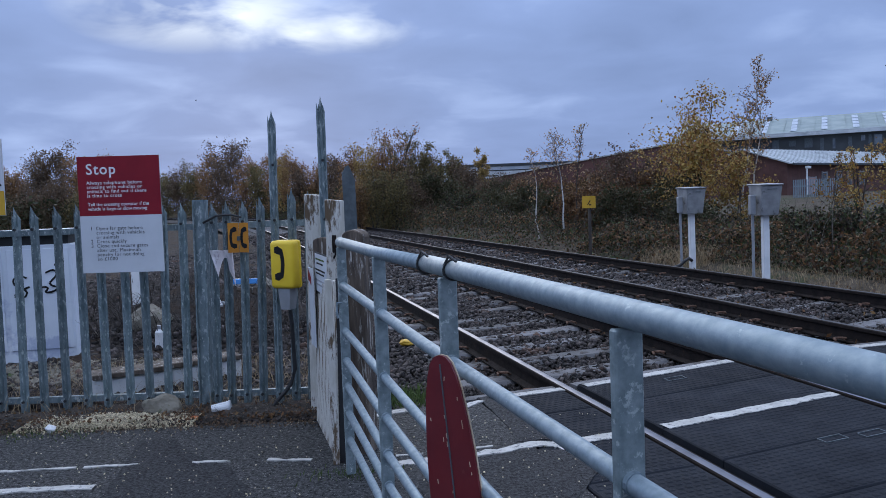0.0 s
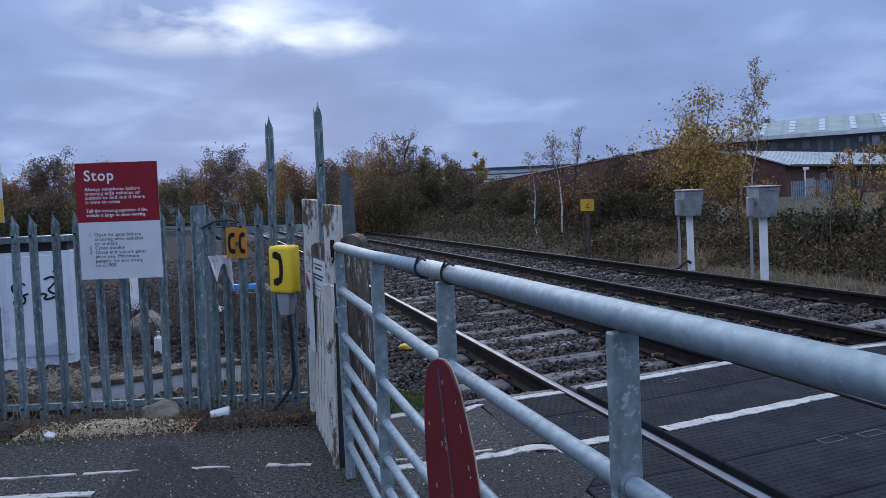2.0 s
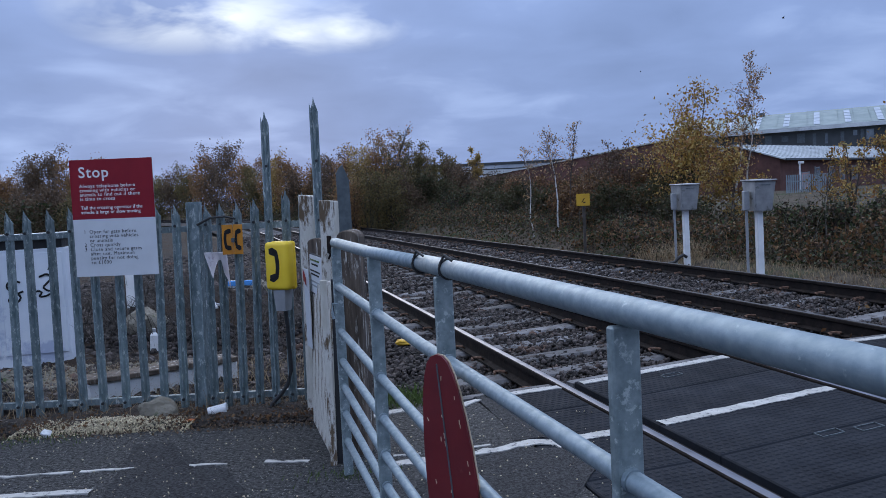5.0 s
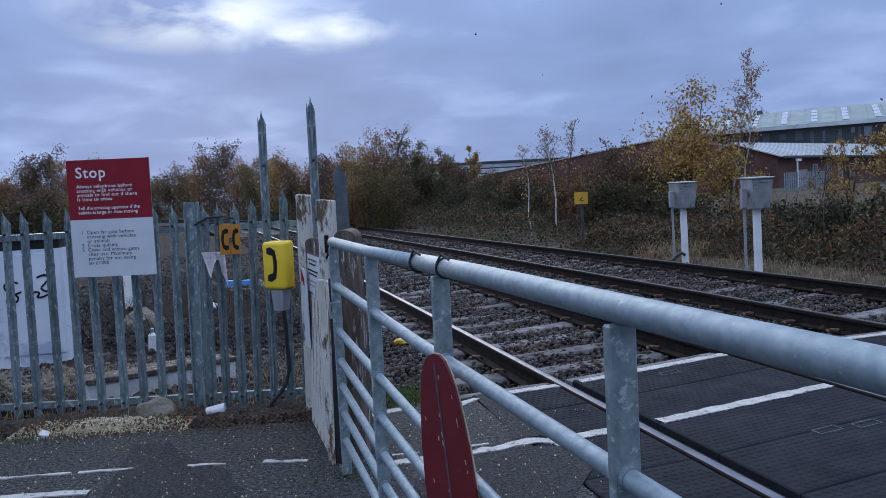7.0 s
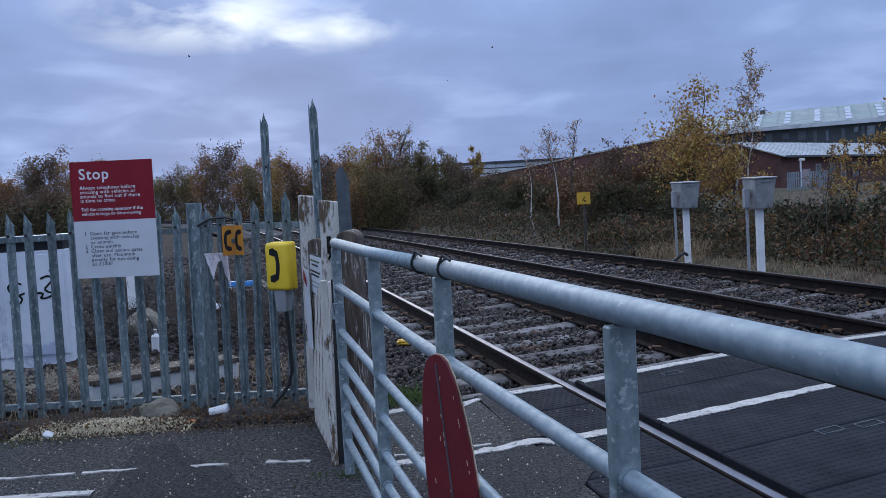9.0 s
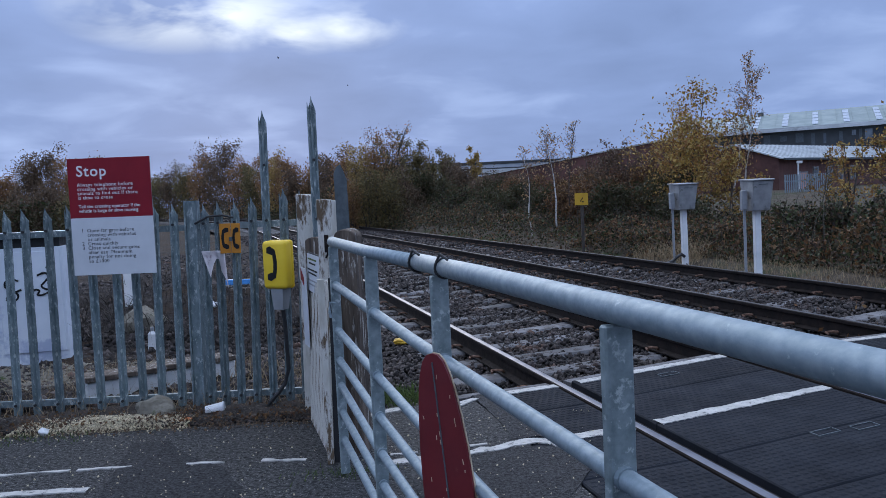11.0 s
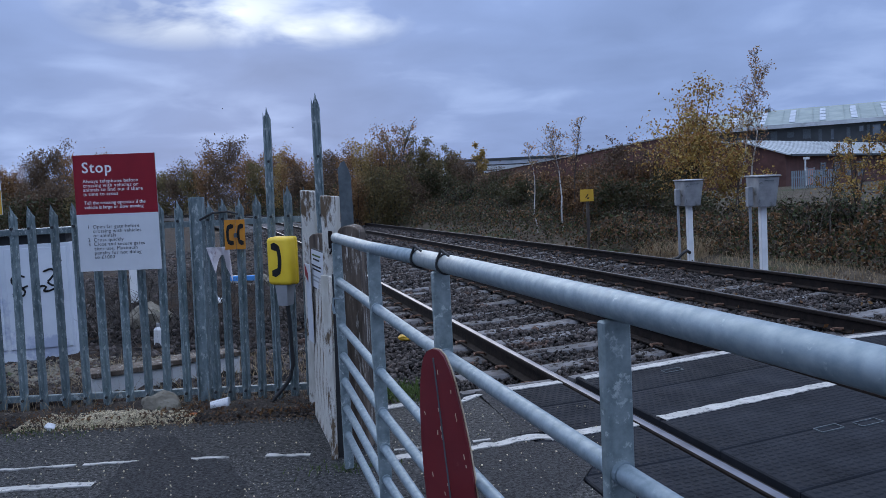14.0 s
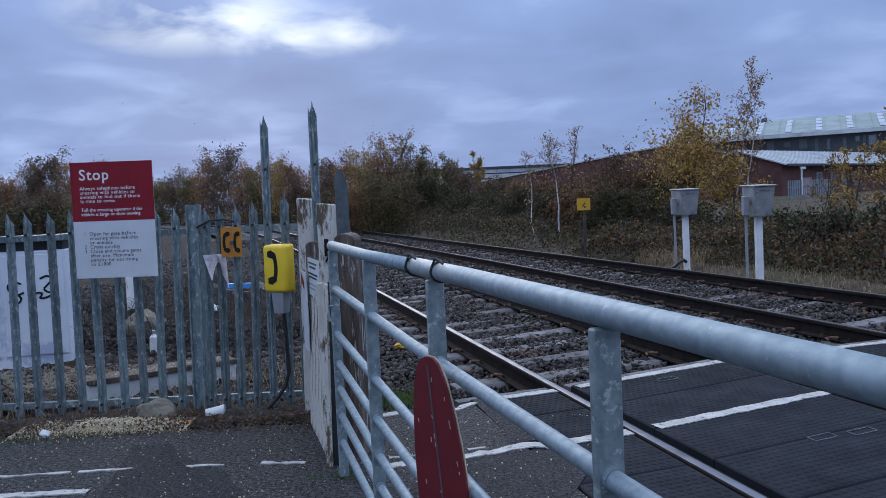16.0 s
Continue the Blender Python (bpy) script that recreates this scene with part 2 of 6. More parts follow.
    rooflight=mat("rooflight_sheet", (0.33, 0.37, 0.42), (0.47, 0.50, 0.55), 0.6, 0.4, 0, 0.05, 5),
    cladding=mat("dark_cladding", (0.030, 0.034, 0.036), (0.05, 0.055, 0.058), 0.5, 0.5, 0, 0.1, 5),
    pink=mat("faded_pink_door", (0.45, 0.25, 0.22), (0.55, 0.32, 0.28), 1.5, 0.6, 0, 0.1, 10),
    window=mat("dull_window_glass", (0.12, 0.14, 0.16), (0.25, 0.28, 0.30), 0.8, 0.15, 0.2, 0.02, 4),
    blue=mat("bright_blue_plastic", (0.05, 0.25, 0.62), (0.08, 0.32, 0.72), 6, 0.5, 0, 0.05, 40),
    cloth=mat("dirty_white_cloth", (0.58, 0.54, 0.57), (0.74, 0.71, 0.73), 8, 0.85, 0, 0.3, 60, spots=(0.40, 0.32, 0.36), spot_at=0.62, spot_scale=12),
    litter=mat("white_litter", (0.62, 0.62, 0.62), (0.74, 0.74, 0.74), 9, 0.6, 0, 0.1, 50),
    terracotta=mat("orange_plastic_mesh", (0.50, 0.13, 0.03), (0.58, 0.18, 0.05), 9, 0.7, 0, 0.1, 50),
    rock=mat("mossy_field_stone", (0.13, 0.115, 0.088), (0.25, 0.225, 0.178), 9, 0.9, 0, 0.6, 40, spots=(0.08, 0.10, 0.04), spot_at=0.62, spot_scale=6),
    straw=mat("dry_grass", (0.25, 0.18, 0.105), (0.39, 0.30, 0.19), 5, 0.9, 0, 0, island=0.4, trans=0.3),
    moss=mat("low_green_weeds", (0.045, 0.075, 0.02), (0.09, 0.13, 0.035), 5, 0.9, 0, 0, island=0.4, trans=0.3),
    feather=mat("dark_feathers", (0.02, 0.02, 0.022), (0.035, 0.035, 0.04), 20, 0.7, 0, 0),
    rust_orange=mat("rust_orange_clip", (0.10, 0.052, 0.034), (0.17, 0.092, 0.058), 20, 0.75, 0.2, 0.2, 60),
)
L = dict(
    umber=leaf_mat("umber_far_leaves", [(0.12, 0.084, 0.058), (0.165, 0.108, 0.068), (0.095, 0.073, 0.054), (0.21, 0.13, 0.074)]),
    russet=leaf_mat("russet_far_leaves", [(0.23, 0.125, 0.062), (0.30, 0.165, 0.07), (0.18, 0.105, 0.062), (0.35, 0.205, 0.088)]),
    moss=leaf_mat("olive_far_leaves", [(0.13, 0.11, 0.048), (0.19, 0.145, 0.062), (0.10, 0.09, 0.048), (0.25, 0.185, 0.072)]),
    amber=leaf_mat("amber_far_leaves", [(0.36, 0.24, 0.08), (0.28, 0.19, 0.07), (0.46, 0.32, 0.11), (0.22, 0.15, 0.065)]),
    bramble=leaf_mat("bramble_leaves", [(0.012, 0.016, 0.008), (0.024, 0.034, 0.013), (0.080, 0.098, 0.040), (0.022, 0.022, 0.013), (0.060, 0.034, 0.024), (0.034, 0.046, 0.018), (0.17, 0.095, 0.05), (0.016, 0.020, 0.011), (0.045, 0.026, 0.022), (0.11, 0.125, 0.075)]),
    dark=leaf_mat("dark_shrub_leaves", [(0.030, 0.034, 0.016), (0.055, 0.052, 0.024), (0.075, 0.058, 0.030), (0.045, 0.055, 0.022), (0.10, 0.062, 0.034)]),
    gold=leaf_mat("golden_birch_leaves", [(0.36, 0.22, 0.055), (0.47, 0.31, 0.085), (0.25, 0.14, 0.045), (0.30, 0.13, 0.045), (0.21, 0.165, 0.055), (0.56, 0.41, 0.15)]),
    rusty=leaf_mat("russet_autumn_leaves", [(0.232, 0.132, 0.039), (0.341, 0.178, 0.046), (0.186, 0.085, 0.039), (0.139, 0.124, 0.046), (0.403, 0.232, 0.062)]),
    brown=leaf_mat("dead_brown_leaves", [(0.075, 0.038, 0.024), (0.12, 0.060, 0.030), (0.18, 0.090, 0.038), (0.055, 0.036, 0.024), (0.26, 0.15, 0.065), (0.07, 0.045, 0.032)]),
    blush=leaf_mat("blush_orange_leaves", [(0.34, 0.17, 0.085), (0.42, 0.22, 0.12), (0.28, 0.17, 0.075), (0.36, 0.24, 0.10)]),
    pale=leaf_mat("pale_thin_leaves", [(0.405, 0.297, 0.162), (0.486, 0.270, 0.135), (0.324, 0.257, 0.135), (0.459, 0.216, 0.135)]),
)

# ---- mesh helpers ----


def part(name, bm, material, parent=None, label="", smooth=False):
    """Links a bmesh as one mesh object under a thing or a part."""
    me = bpy.data.meshes.new(name)
    bm.to_mesh(me)
    bm.free()
    me.materials.append(material)
    if smooth:
        me.polygons.foreach_set("use_smooth", [True] * len(me.polygons))
    ob = new(name, me)
    ob.parent = parent
    return tagged(ob, label)


def arrays(name, verts, faces, material, parent=None, label="", smooth=False):
    """The same from arrays of corners and of equal-sided faces."""
    verts, faces = np.asarray(verts, np.float32), np.asarray(faces, np.int32)
    me = bpy.data.meshes.new(name)
    k = faces.shape[1]
    me.vertices.add(len(verts))
    me.vertices.foreach_set("co", verts.ravel())
    me.loops.add(faces.size)
    me.loops.foreach_set("vertex_index", faces.ravel())
    me.polygons.add(len(faces))
    me.polygons.foreach_set("loop_start", np.arange(0, faces.size, k, dtype=np.int32))
    me.polygons.foreach_set("loop_total", np.full(len(faces), k, np.int32))
    me.update(calc_edges=True)
    me.materials.append(material)
    if smooth:
        me.polygons.foreach_set("use_smooth", [True] * len(me.polygons))
    ob = new(name, me)
    ob.parent = parent
    return tagged(ob, label)


def shared(name, ob, m, parent):
    """One more object on a mesh that exists."""
    o = new(name, ob.data)
    o.parent = parent
    o.matrix_basis = m
    return o


def thing(name, m, label, category, group="", kind=""):
    ob = new(name)
    ob.empty_display_size = 0.1
    ob.matrix_basis = m
    return tagged(ob, label, category, group, kind)


def box(bm, sx, sy, sz, m=Matrix(), bevel=0.0, seg=1):
    r = bmesh.ops.create_cube(bm, size=1.0, matrix=m @ Matrix.Diagonal((sx, sy, sz, 1)))
    if bevel:
        es = list({e for v in r["verts"] for e in v.link_edges})
        bmesh.ops.bevel(bm, geom=es, offset=bevel, segments=seg, affect="EDGES", profile=0.5)
    return bm


def tube(bm, p0, p1, r0, r1=None, seg=10, caps=True):
    p0, p1 = Vector(p0), Vector(p1)
    d = p1 - p0
    m = Matrix.Translation((p0 + p1) / 2) @ d.to_track_quat("Z", "Y").to_matrix().to_4x4()
    bmesh.ops.create_cone(bm, cap_ends=caps, segments=seg, radius1=r0, radius2=r0 if r1 is None else r1, depth=d.length, matrix=m)
    return bm


def sweep(bm, pts, r, seg=8):
    """A round rod along a line of points."""
    rings = []
    pts = [Vector(p) for p in pts]
    for i, p in enumerate(pts):
        d = (pts[min(i + 1, len(pts) - 1)] - pts[max(i - 1, 0)]).normalized()
        side = d.cross(Vector((0.13, 0.2, 0.97))).normalized()
        up = side.cross(d)
        rings.append([bm.verts.new(p + r * (math.cos(a) * side + math.sin(a) * up)) for a in np.linspace(0, 2 * math.pi, seg, endpoint=False)])
    for a, b in zip(rings, rings[1:]):
        for i in range(seg):
            bm.faces.new((a[i], a[(i + 1) % seg], b[(i + 1) % seg], b[i]))
    bm.faces.new(rings[0][::-1])
    bm.faces.new(rings[-1])
    return bm


def prism(bm, outline, depth, m=Matrix()):
    """A flat outline (x, z) given thickness along y."""
    a = [bm.verts.new(m @ Vector((x, -depth / 2, z))) for x, z in outline]
    b = [bm.verts.new(m @ Vector((x, depth / 2, z))) for x, z in outline]
    bm.faces.new(a)
    bm.faces.new(b[::-1])
    for i in range(len(a)):
        j = (i + 1) % len(a)
        bm.faces.new((a[j], a[i], b[i], b[j]))
    bmesh.ops.recalc_face_normals(bm, faces=bm.faces)
    return bm


def text_mesh(words, size, material, m, parent, name="lettering", spacing=1.0, bold=0.0, line=1.0):
    """Words in the built-in font, as a thin mesh lying on the face that m gives (x along the line, y up)."""
    cu = bpy.data.curves.new(name, "FONT")
    cu.body, cu.size, cu.extrude, cu.space_character, cu.space_line, cu.offset = words, size, 0.0006, spacing, line, bold
    cu.resolution_u = 3
    tmp = bpy.data.objects.new(name, cu)
    me = bpy.data.meshes.new_from_object(tmp)
    bpy.data.objects.remove(tmp)
    me.materials.clear()
    me.materials.append(material)
    ob = new(name, me)
    ob.parent = parent
    ob.matrix_basis = m
    return ob


# ---- plan: the railway's own directions. s runs along the track away from the crossing, b across it ----
TX, TY, NX, NY = -0.2536, 0.9673, 0.9673, 0.2536
CURVE = 0.00046
RAIL_B = (2.227, 3.732, 5.707, 7.212)
RAIL_Z = (0.0, 0.055, 0.023, 0.10)


def bend(s):
    """How far the curve has drawn the track aside, s metres on."""
    return (CURVE * s * s if s > 0 else 0.0) + (6e-6 * (s - 35) ** 3 if s > 35 else 0.0)


def track(s, b, z=0.0):
    bb = b - bend(s)
    return Vector((TX * s + NX * bb, TY * s + NY * bb, z))


def cant(b):
    """Height of the plane of the rail tops."""
    return float(np.interp(b, (0.0, *RAIL_B, 9.0), (0.0, *RAIL_Z, 0.10)))


def along(s):
    """Turn of the track, in degrees about z, so that x points across and y along."""
    slope = (bend(s + 0.5) - bend(s - 0.5))
    return math.degrees(math.atan2(TY - NY * slope, TX - NX * slope)) - 90


def skew(s, b):
    """The crossing's seams and lines run a little askew to the rails."""
    return track(s + 0.085 * (b - 1.83), b, cant(b))

# ---- large structure ----
rng = np.random.default_rng(7)


def ground_height(x, y):
    s, b = TX * x + TY * y, NX * x + NY * y
    b = b + bend(s)
    n = noise.noise(Vector((x * 0.35, y * 0.35, 1.7))) * 0.06
    far = max(0.0, min(4.0, (s - 35) / 10))
    if b > 8.0 + far:
        z = -0.28 + 0.28 * min(1, (b - 8.0 - far) / 0.9) + 0.55 * max(0, min(1, (b - 10.5) / 8)) * min(1, max(0.12, (s - 18) / 10)) + n
    elif b > 0.9 - far:
        z = -0.50 - 0.1 * far
    elif y > 4.95:
        z = 0.5 * math.exp(-((x + 3.1) / 1.3) ** 2 - ((y - 9.2) / 1.5) ** 2) - 0.03 + n * 0.5 + 0.02 * min(1, y - 4.95) - (0.2 * min(1, max(0, (y - 9) / 6)))
    else:
        z = -0.10
    return z


def make_ground():
    xs = np.r_[-2500, -1200, -600, -300, -200, np.arange(-150, -28, 4), np.arange(-28, -10, 1.5), np.arange(-10, 12, 0.4), np.arange(12, 40, 1.5), 46, 60, 80, 110, 150, 220, 320, 600, 1200, 2500]
    ys = np.r_[-2500, -1200, -600, -300, -140, -70, -40, -20, -10, np.arange(-4, 18, 0.4), np.arange(18, 46, 1.5), np.arange(46, 230, 4), 260, 320, 600, 1200, 2500]
    v = [(x, y, ground_height(x, y)) for y in ys for x in xs]
    w = len(xs)
    f = [(j * w + i, j * w + i + 1, (j + 1) * w + i + 1, (j + 1) * w + i) for j in range(len(ys) - 1) for i in range(w - 1)]
    g = arrays("ground", v, f, M["grass_soil"], smooth=True)
    tagged(g, "rough grassy verge and soil beside the railway", "ground", kind="structure")


make_ground()


def make_road():
    """Asphalt approach, with a ragged far edge and a side skirt."""
    bm = bmesh.new()
    ys = np.linspace(0, 1, 36)
    rows = []
    for i, u in enumerate(np.linspace(0, 1, 60)):
        row = []
        for q in ys:
            y = -7 + q * 12
            xe = (1.50 - NY * y) / NX
            x = -10 + u * (xe + 10)
            far = 4.92 + 0.10 * noise.noise(Vector((x * 1.3, 0.4, 0))) + 0.05 * noise.noise(Vector((x * 5, 3.4, 0)))
            if x > -0.9:
                far += min(1, (x + 0.9) / 0.5) * 0.30
            y = -7 + q * (far + 7)
            x = -10 + u * ((1.50 - NY * y) / NX + 10)
            z = 0.002 * noise.noise(Vector((x * 0.9, y * 0.9, 5)))
            row.append(bm.verts.new((x, y, z)))
        rows.append(row)
    for a, b in zip(rows, rows[1:]):
        for i in range(len(ys) - 1):
            bm.faces.new((a[i], b[i], b[i + 1], a[i + 1]))
    edge = bmesh.ops.extrude_face_region(bm, geom=bm.faces[:])
    bmesh.ops.translate(bm, vec=(0, 0, -0.12), verts=[e for e in edge["geom"] if isinstance(e, bmesh.types.BMVert)])
    bmesh.ops.recalc_face_normals(bm, faces=bm.faces)
    tagged(part("road", bm, M["asphalt"], smooth=False), "worn dark asphalt road leading up to the crossing", "road", kind="structure")


make_road()


def make_bed():
    """Ballast under both tracks, up to the sleepers' tops."""
    ss = np.r_[np.linspace(-25, 4.5, 12), np.linspace(5, 30, 60), np.linspace(31, 120, 60), np.linspace(125, 300, 40)]
    bs = np.array([0.35, 0.75, 1.2, 1.6, 2.2, 3.0, 3.7, 4.2, 4.7, 5.3, 5.7, 6.5, 7.2, 7.7, 8.1, 8.5])
    zs = np.array([-0.5, -0.28, -0.24, -0.235, -0.235, -0.23, -0.23, -0.235, -0.24, -0.235, -0.23, -0.23, -0.23, -0.22, -0.27, -0.45])
    v = []
    for s in ss:
        for b, z in zip(bs, zs):
            low = -0.30 if s < 4.9 else 0
            v.append(track(s, b, z + cant(b) + low + 0.02 * noise.noise(Vector((s * 2, b * 2, 0)))))
    w = len(bs)
    f = [(j * w + i, j * w + i + 1, (j + 1) * w + i + 1, (j + 1) * w + i) for j in range(len(ss) - 1) for i in range(w - 1)]
    tagged(arrays("ballast_bed", v, f, M["bed"], smooth=True), "bed of dark grey-brown railway ballast", "ballast", kind="structure")


make_bed()


def make_trackside():
    """Bare dark earth between the fence and the tracks."""
    v, us, ss = [], np.r_[np.linspace(-60, -16, 8), np.linspace(-14, 0.8, 40)], np.r_[np.linspace(4.4, 20, 60), np.linspace(21, 160, 60)]
    for s in ss:
        for b in us:
            p = track(s, b)
            y = max(p.y, 5.42)
            v.append((p.x, y, ground_height(p.x, y) + (0.02 if y < 9 else 0.035) + 0.05 * noise.noise(Vector((p.x * 1.5, y * 1.5, 3))) + 0.10 * max(0, noise.noise(Vector((p.x * 0.5, y * 0.5, 8))))))
    w = len(us)
    f = [(j * w + i, j * w + i + 1, (j + 1) * w + i + 1, (j + 1) * w + i) for j in range(len(ss) - 1) for i in range(w - 1)]
    tagged(arrays("trackside_earth", v, f, M["earth"], smooth=True), "bare dark earth beside the railway behind the fence", "ground", kind="structure")


make_trackside()


def rail_mesh(b, z, name, top, parent):
    """A flat-bottom rail swept along the curve: the running surface is a mesh of its own."""
    prof = [(-0.070, -0.165), (0.070, -0.165), (0.070, -0.154), (0.012, -0.138), (0.010, -0.048), (0.036, -0.036), (0.036, -0.010), (0.030, -0.0025)]
    prof = prof + [(-x, y) for x, y in prof[:1:-1]]
    ss = np.r_[np.linspace(-25, 0, 6), np.linspace(2, 40, 24), np.linspace(45, 290, 60)]
    bm = bmesh.new()
    rings = [[bm.verts.new(track(s, b + x, z + y)) for x, y in prof] for s in ss]
    k = len(prof)
    for p, q in zip(rings, rings[1:]):
        for i in range(k):
            bm.faces.new((p[i], p[(i + 1) % k], q[(i + 1) % k], q[i]))
    ob = part(name, bm, M["rust"], parent)
    v = []
    for s in ss:
        v += [track(s, b + x, z + y) for x, y in ((-0.028, -0.0022), (-0.012, 0.0), (0.010, 0.0), (0.022, -0.0012))]
    f = [(j * 4 + i, j * 4 + i + 1, j * 4 + i + 5, j * 4 + i + 4) for j in range(len(ss) - 1) for i in range(3)]
    arrays("running_surface", v, f, top, ob, "polished running surface" if top is M["shine"] else "dull running surface", smooth=True)
    return ob


def sleeper_mesh():
    bm = bmesh.new()
    xs = [(-1.25, 0.0), (-1.0, 0.0), (-0.45, -0.02), (0.45, -0.02), (1.0, 0.0), (1.25, 0.0)]
    rows = []
    for x, dz in xs:
        rows.append([bm.verts.new((x, y, z)) for y, z in ((-0.14, -0.20), (-0.14, dz - 0.03), (-0.105, dz), (0.105, dz), (0.14, dz - 0.03), (0.14, -0.20))])
    for p, q in zip(rows, rows[1:]):
        for i in range(5):
            bm.faces.new((p[i], q[i], q[i + 1], p[i + 1]))
    bm.faces.new(rows[0])
    bm.faces.new(rows[-1][::-1])
    bmesh.ops.recalc_face_normals(bm, faces=bm.faces)
    return bm


def clip_mesh():
    """A sprung rail clip, a bent round bar."""
    bm = bmesh.new()
    pts = [(-0.045, -0.05, 0.015), (-0.045, 0.03, 0.018), (-0.02, 0.055, 0.04), (0.015, 0.04, 0.045), (0.02, -0.01, 0.035), (0.05, -0.03, 0.03), (0.06, 0.02, 0.022)]
    return sweep(bm, pts, 0.011, 6)


def make_track(pair, label):
    root = thing("railway_track", Matrix(), label, "railway track", "railway tracks", "structure")
    mids = (RAIL_B[pair[0]] + RAIL_B[pair[1]]) / 2
    for i in pair:
        rail_mesh(RAIL_B[i], RAIL_Z[i], "rail", M["shine"] if i < 2 else M["dull"], root)
    tilt = math.degrees(math.atan2(RAIL_Z[pair[1]] - RAIL_Z[pair[0]], 1.505))
    proto, cl = None, None
    for k in range(150):
        s = 5.75 + k * 0.65 + rng.normal(0, 0.012)
        p = track(s, mids, (RAIL_Z[pair[0]] + RAIL_Z[pair[1]]) / 2 - 0.170)
        m = Matrix.Translation(p) @ pose(0, 0, 0, 0, -tilt, along(s) + rng.normal(0, 0.6))
        if proto is None:
            proto = part("sleeper", sleeper_mesh(), M["concrete"], root)
            sl = proto
            sl.matrix_basis = m
        else:
            sl = shared("sleeper", proto, m, root)
        if k < 36:
            for side in (-1, 1):
                for lr in (-1, 1):
                    mm = pose(side * 0.7525 + lr * 0.085, 0, 0.012, 0, 0, 0 if lr > 0 else 180)
                    if cl is None:
                        cl = part("clip", clip_mesh(), M["rust_orange"], sl, "rust-orange sprung rail clip")
                        cl.matrix_basis = mm
                    else:
                        shared("clip", cl, mm, sl)
    return root


make_track((0, 1), "curving railway track with concrete sleepers and one polished rail")
make_track((2, 3), "curving railway track with concrete sleepers and dull rusty rails")


def make_stones():
    """Loose ballast: small broken stones, thick near the crossing and thinner far off."""
    base = np.array([(1, 0, 0), (-1, 0, 0), (0, 1, 0), (0, -1, 0), (0, 0, 1), (0, 0, -1)], float)
    tri = np.array([(0, 2, 4), (2, 1, 4), (1, 3, 4), (3, 0, 4), (2, 0, 5), (1, 2, 5), (3, 1, 5), (0, 3, 5)])
    cube = np.array([(x, y, z) for x in (-1, 1) for y in (-1, 1) for z in (-1, 1)], float) * 0.72
    quad = np.array([(0, 1, 3, 2), (4, 6, 7, 5), (0, 4, 5, 1), (2, 3, 7, 6), (0, 2, 6, 4), (1, 5, 7, 3)])
    ctri = np.array([t for q in quad for t in ((q[0], q[1], q[2]), (q[0], q[2], q[3]))])
    V, F, off = [], [], 0
    bands = ((5.15, 12, 36000, 0.0225), (12, 22, 18000, 0.031), (22, 45, 12000, 0.045))
    for s0, s1, count, size in bands:
        S, B = rng.uniform(s0, s1, count), rng.uniform(0.55, 8.25, count)
        for s, b in zip(S, B):
            if s < 5.45 + 0.012 * (b - 1.83) and b > 1.45:
                continue
            foot = np.interp(b, (0.55, 1.2, 7.7, 8.25), (-0.33, -0.238, -0.222, -0.30))
            foot += 0.002 + 0.040 * noise.noise(Vector((s * 1.5, b * 1.5, 6))) + 0.018
            r = size * rng.uniform(0.55, 1.35)
            shape = cube if rng.random() < 0.6 else base
            q = shape * (r * rng.uniform(0.6, 1.25, 3)) + rng.normal(0, 0.16 * r, shape.shape)
            rot = np.array(Euler(rng.uniform(0, 6.28, 3)).to_matrix())
            c = track(s, b, cant(b) + foot + r * rng.uniform(-0.1, 0.75))
            V.append(q @ rot.T + np.array(c))
            f = ctri if shape is cube else tri
            F.append(f + off)
            off += len(shape)
    ob = arrays("ballast_stones", np.concatenate(V), np.concatenate(F), M["stone"])
    tagged(ob, "loose broken grey and brown ballast stones", "ballast", kind="stuff")


make_stones()


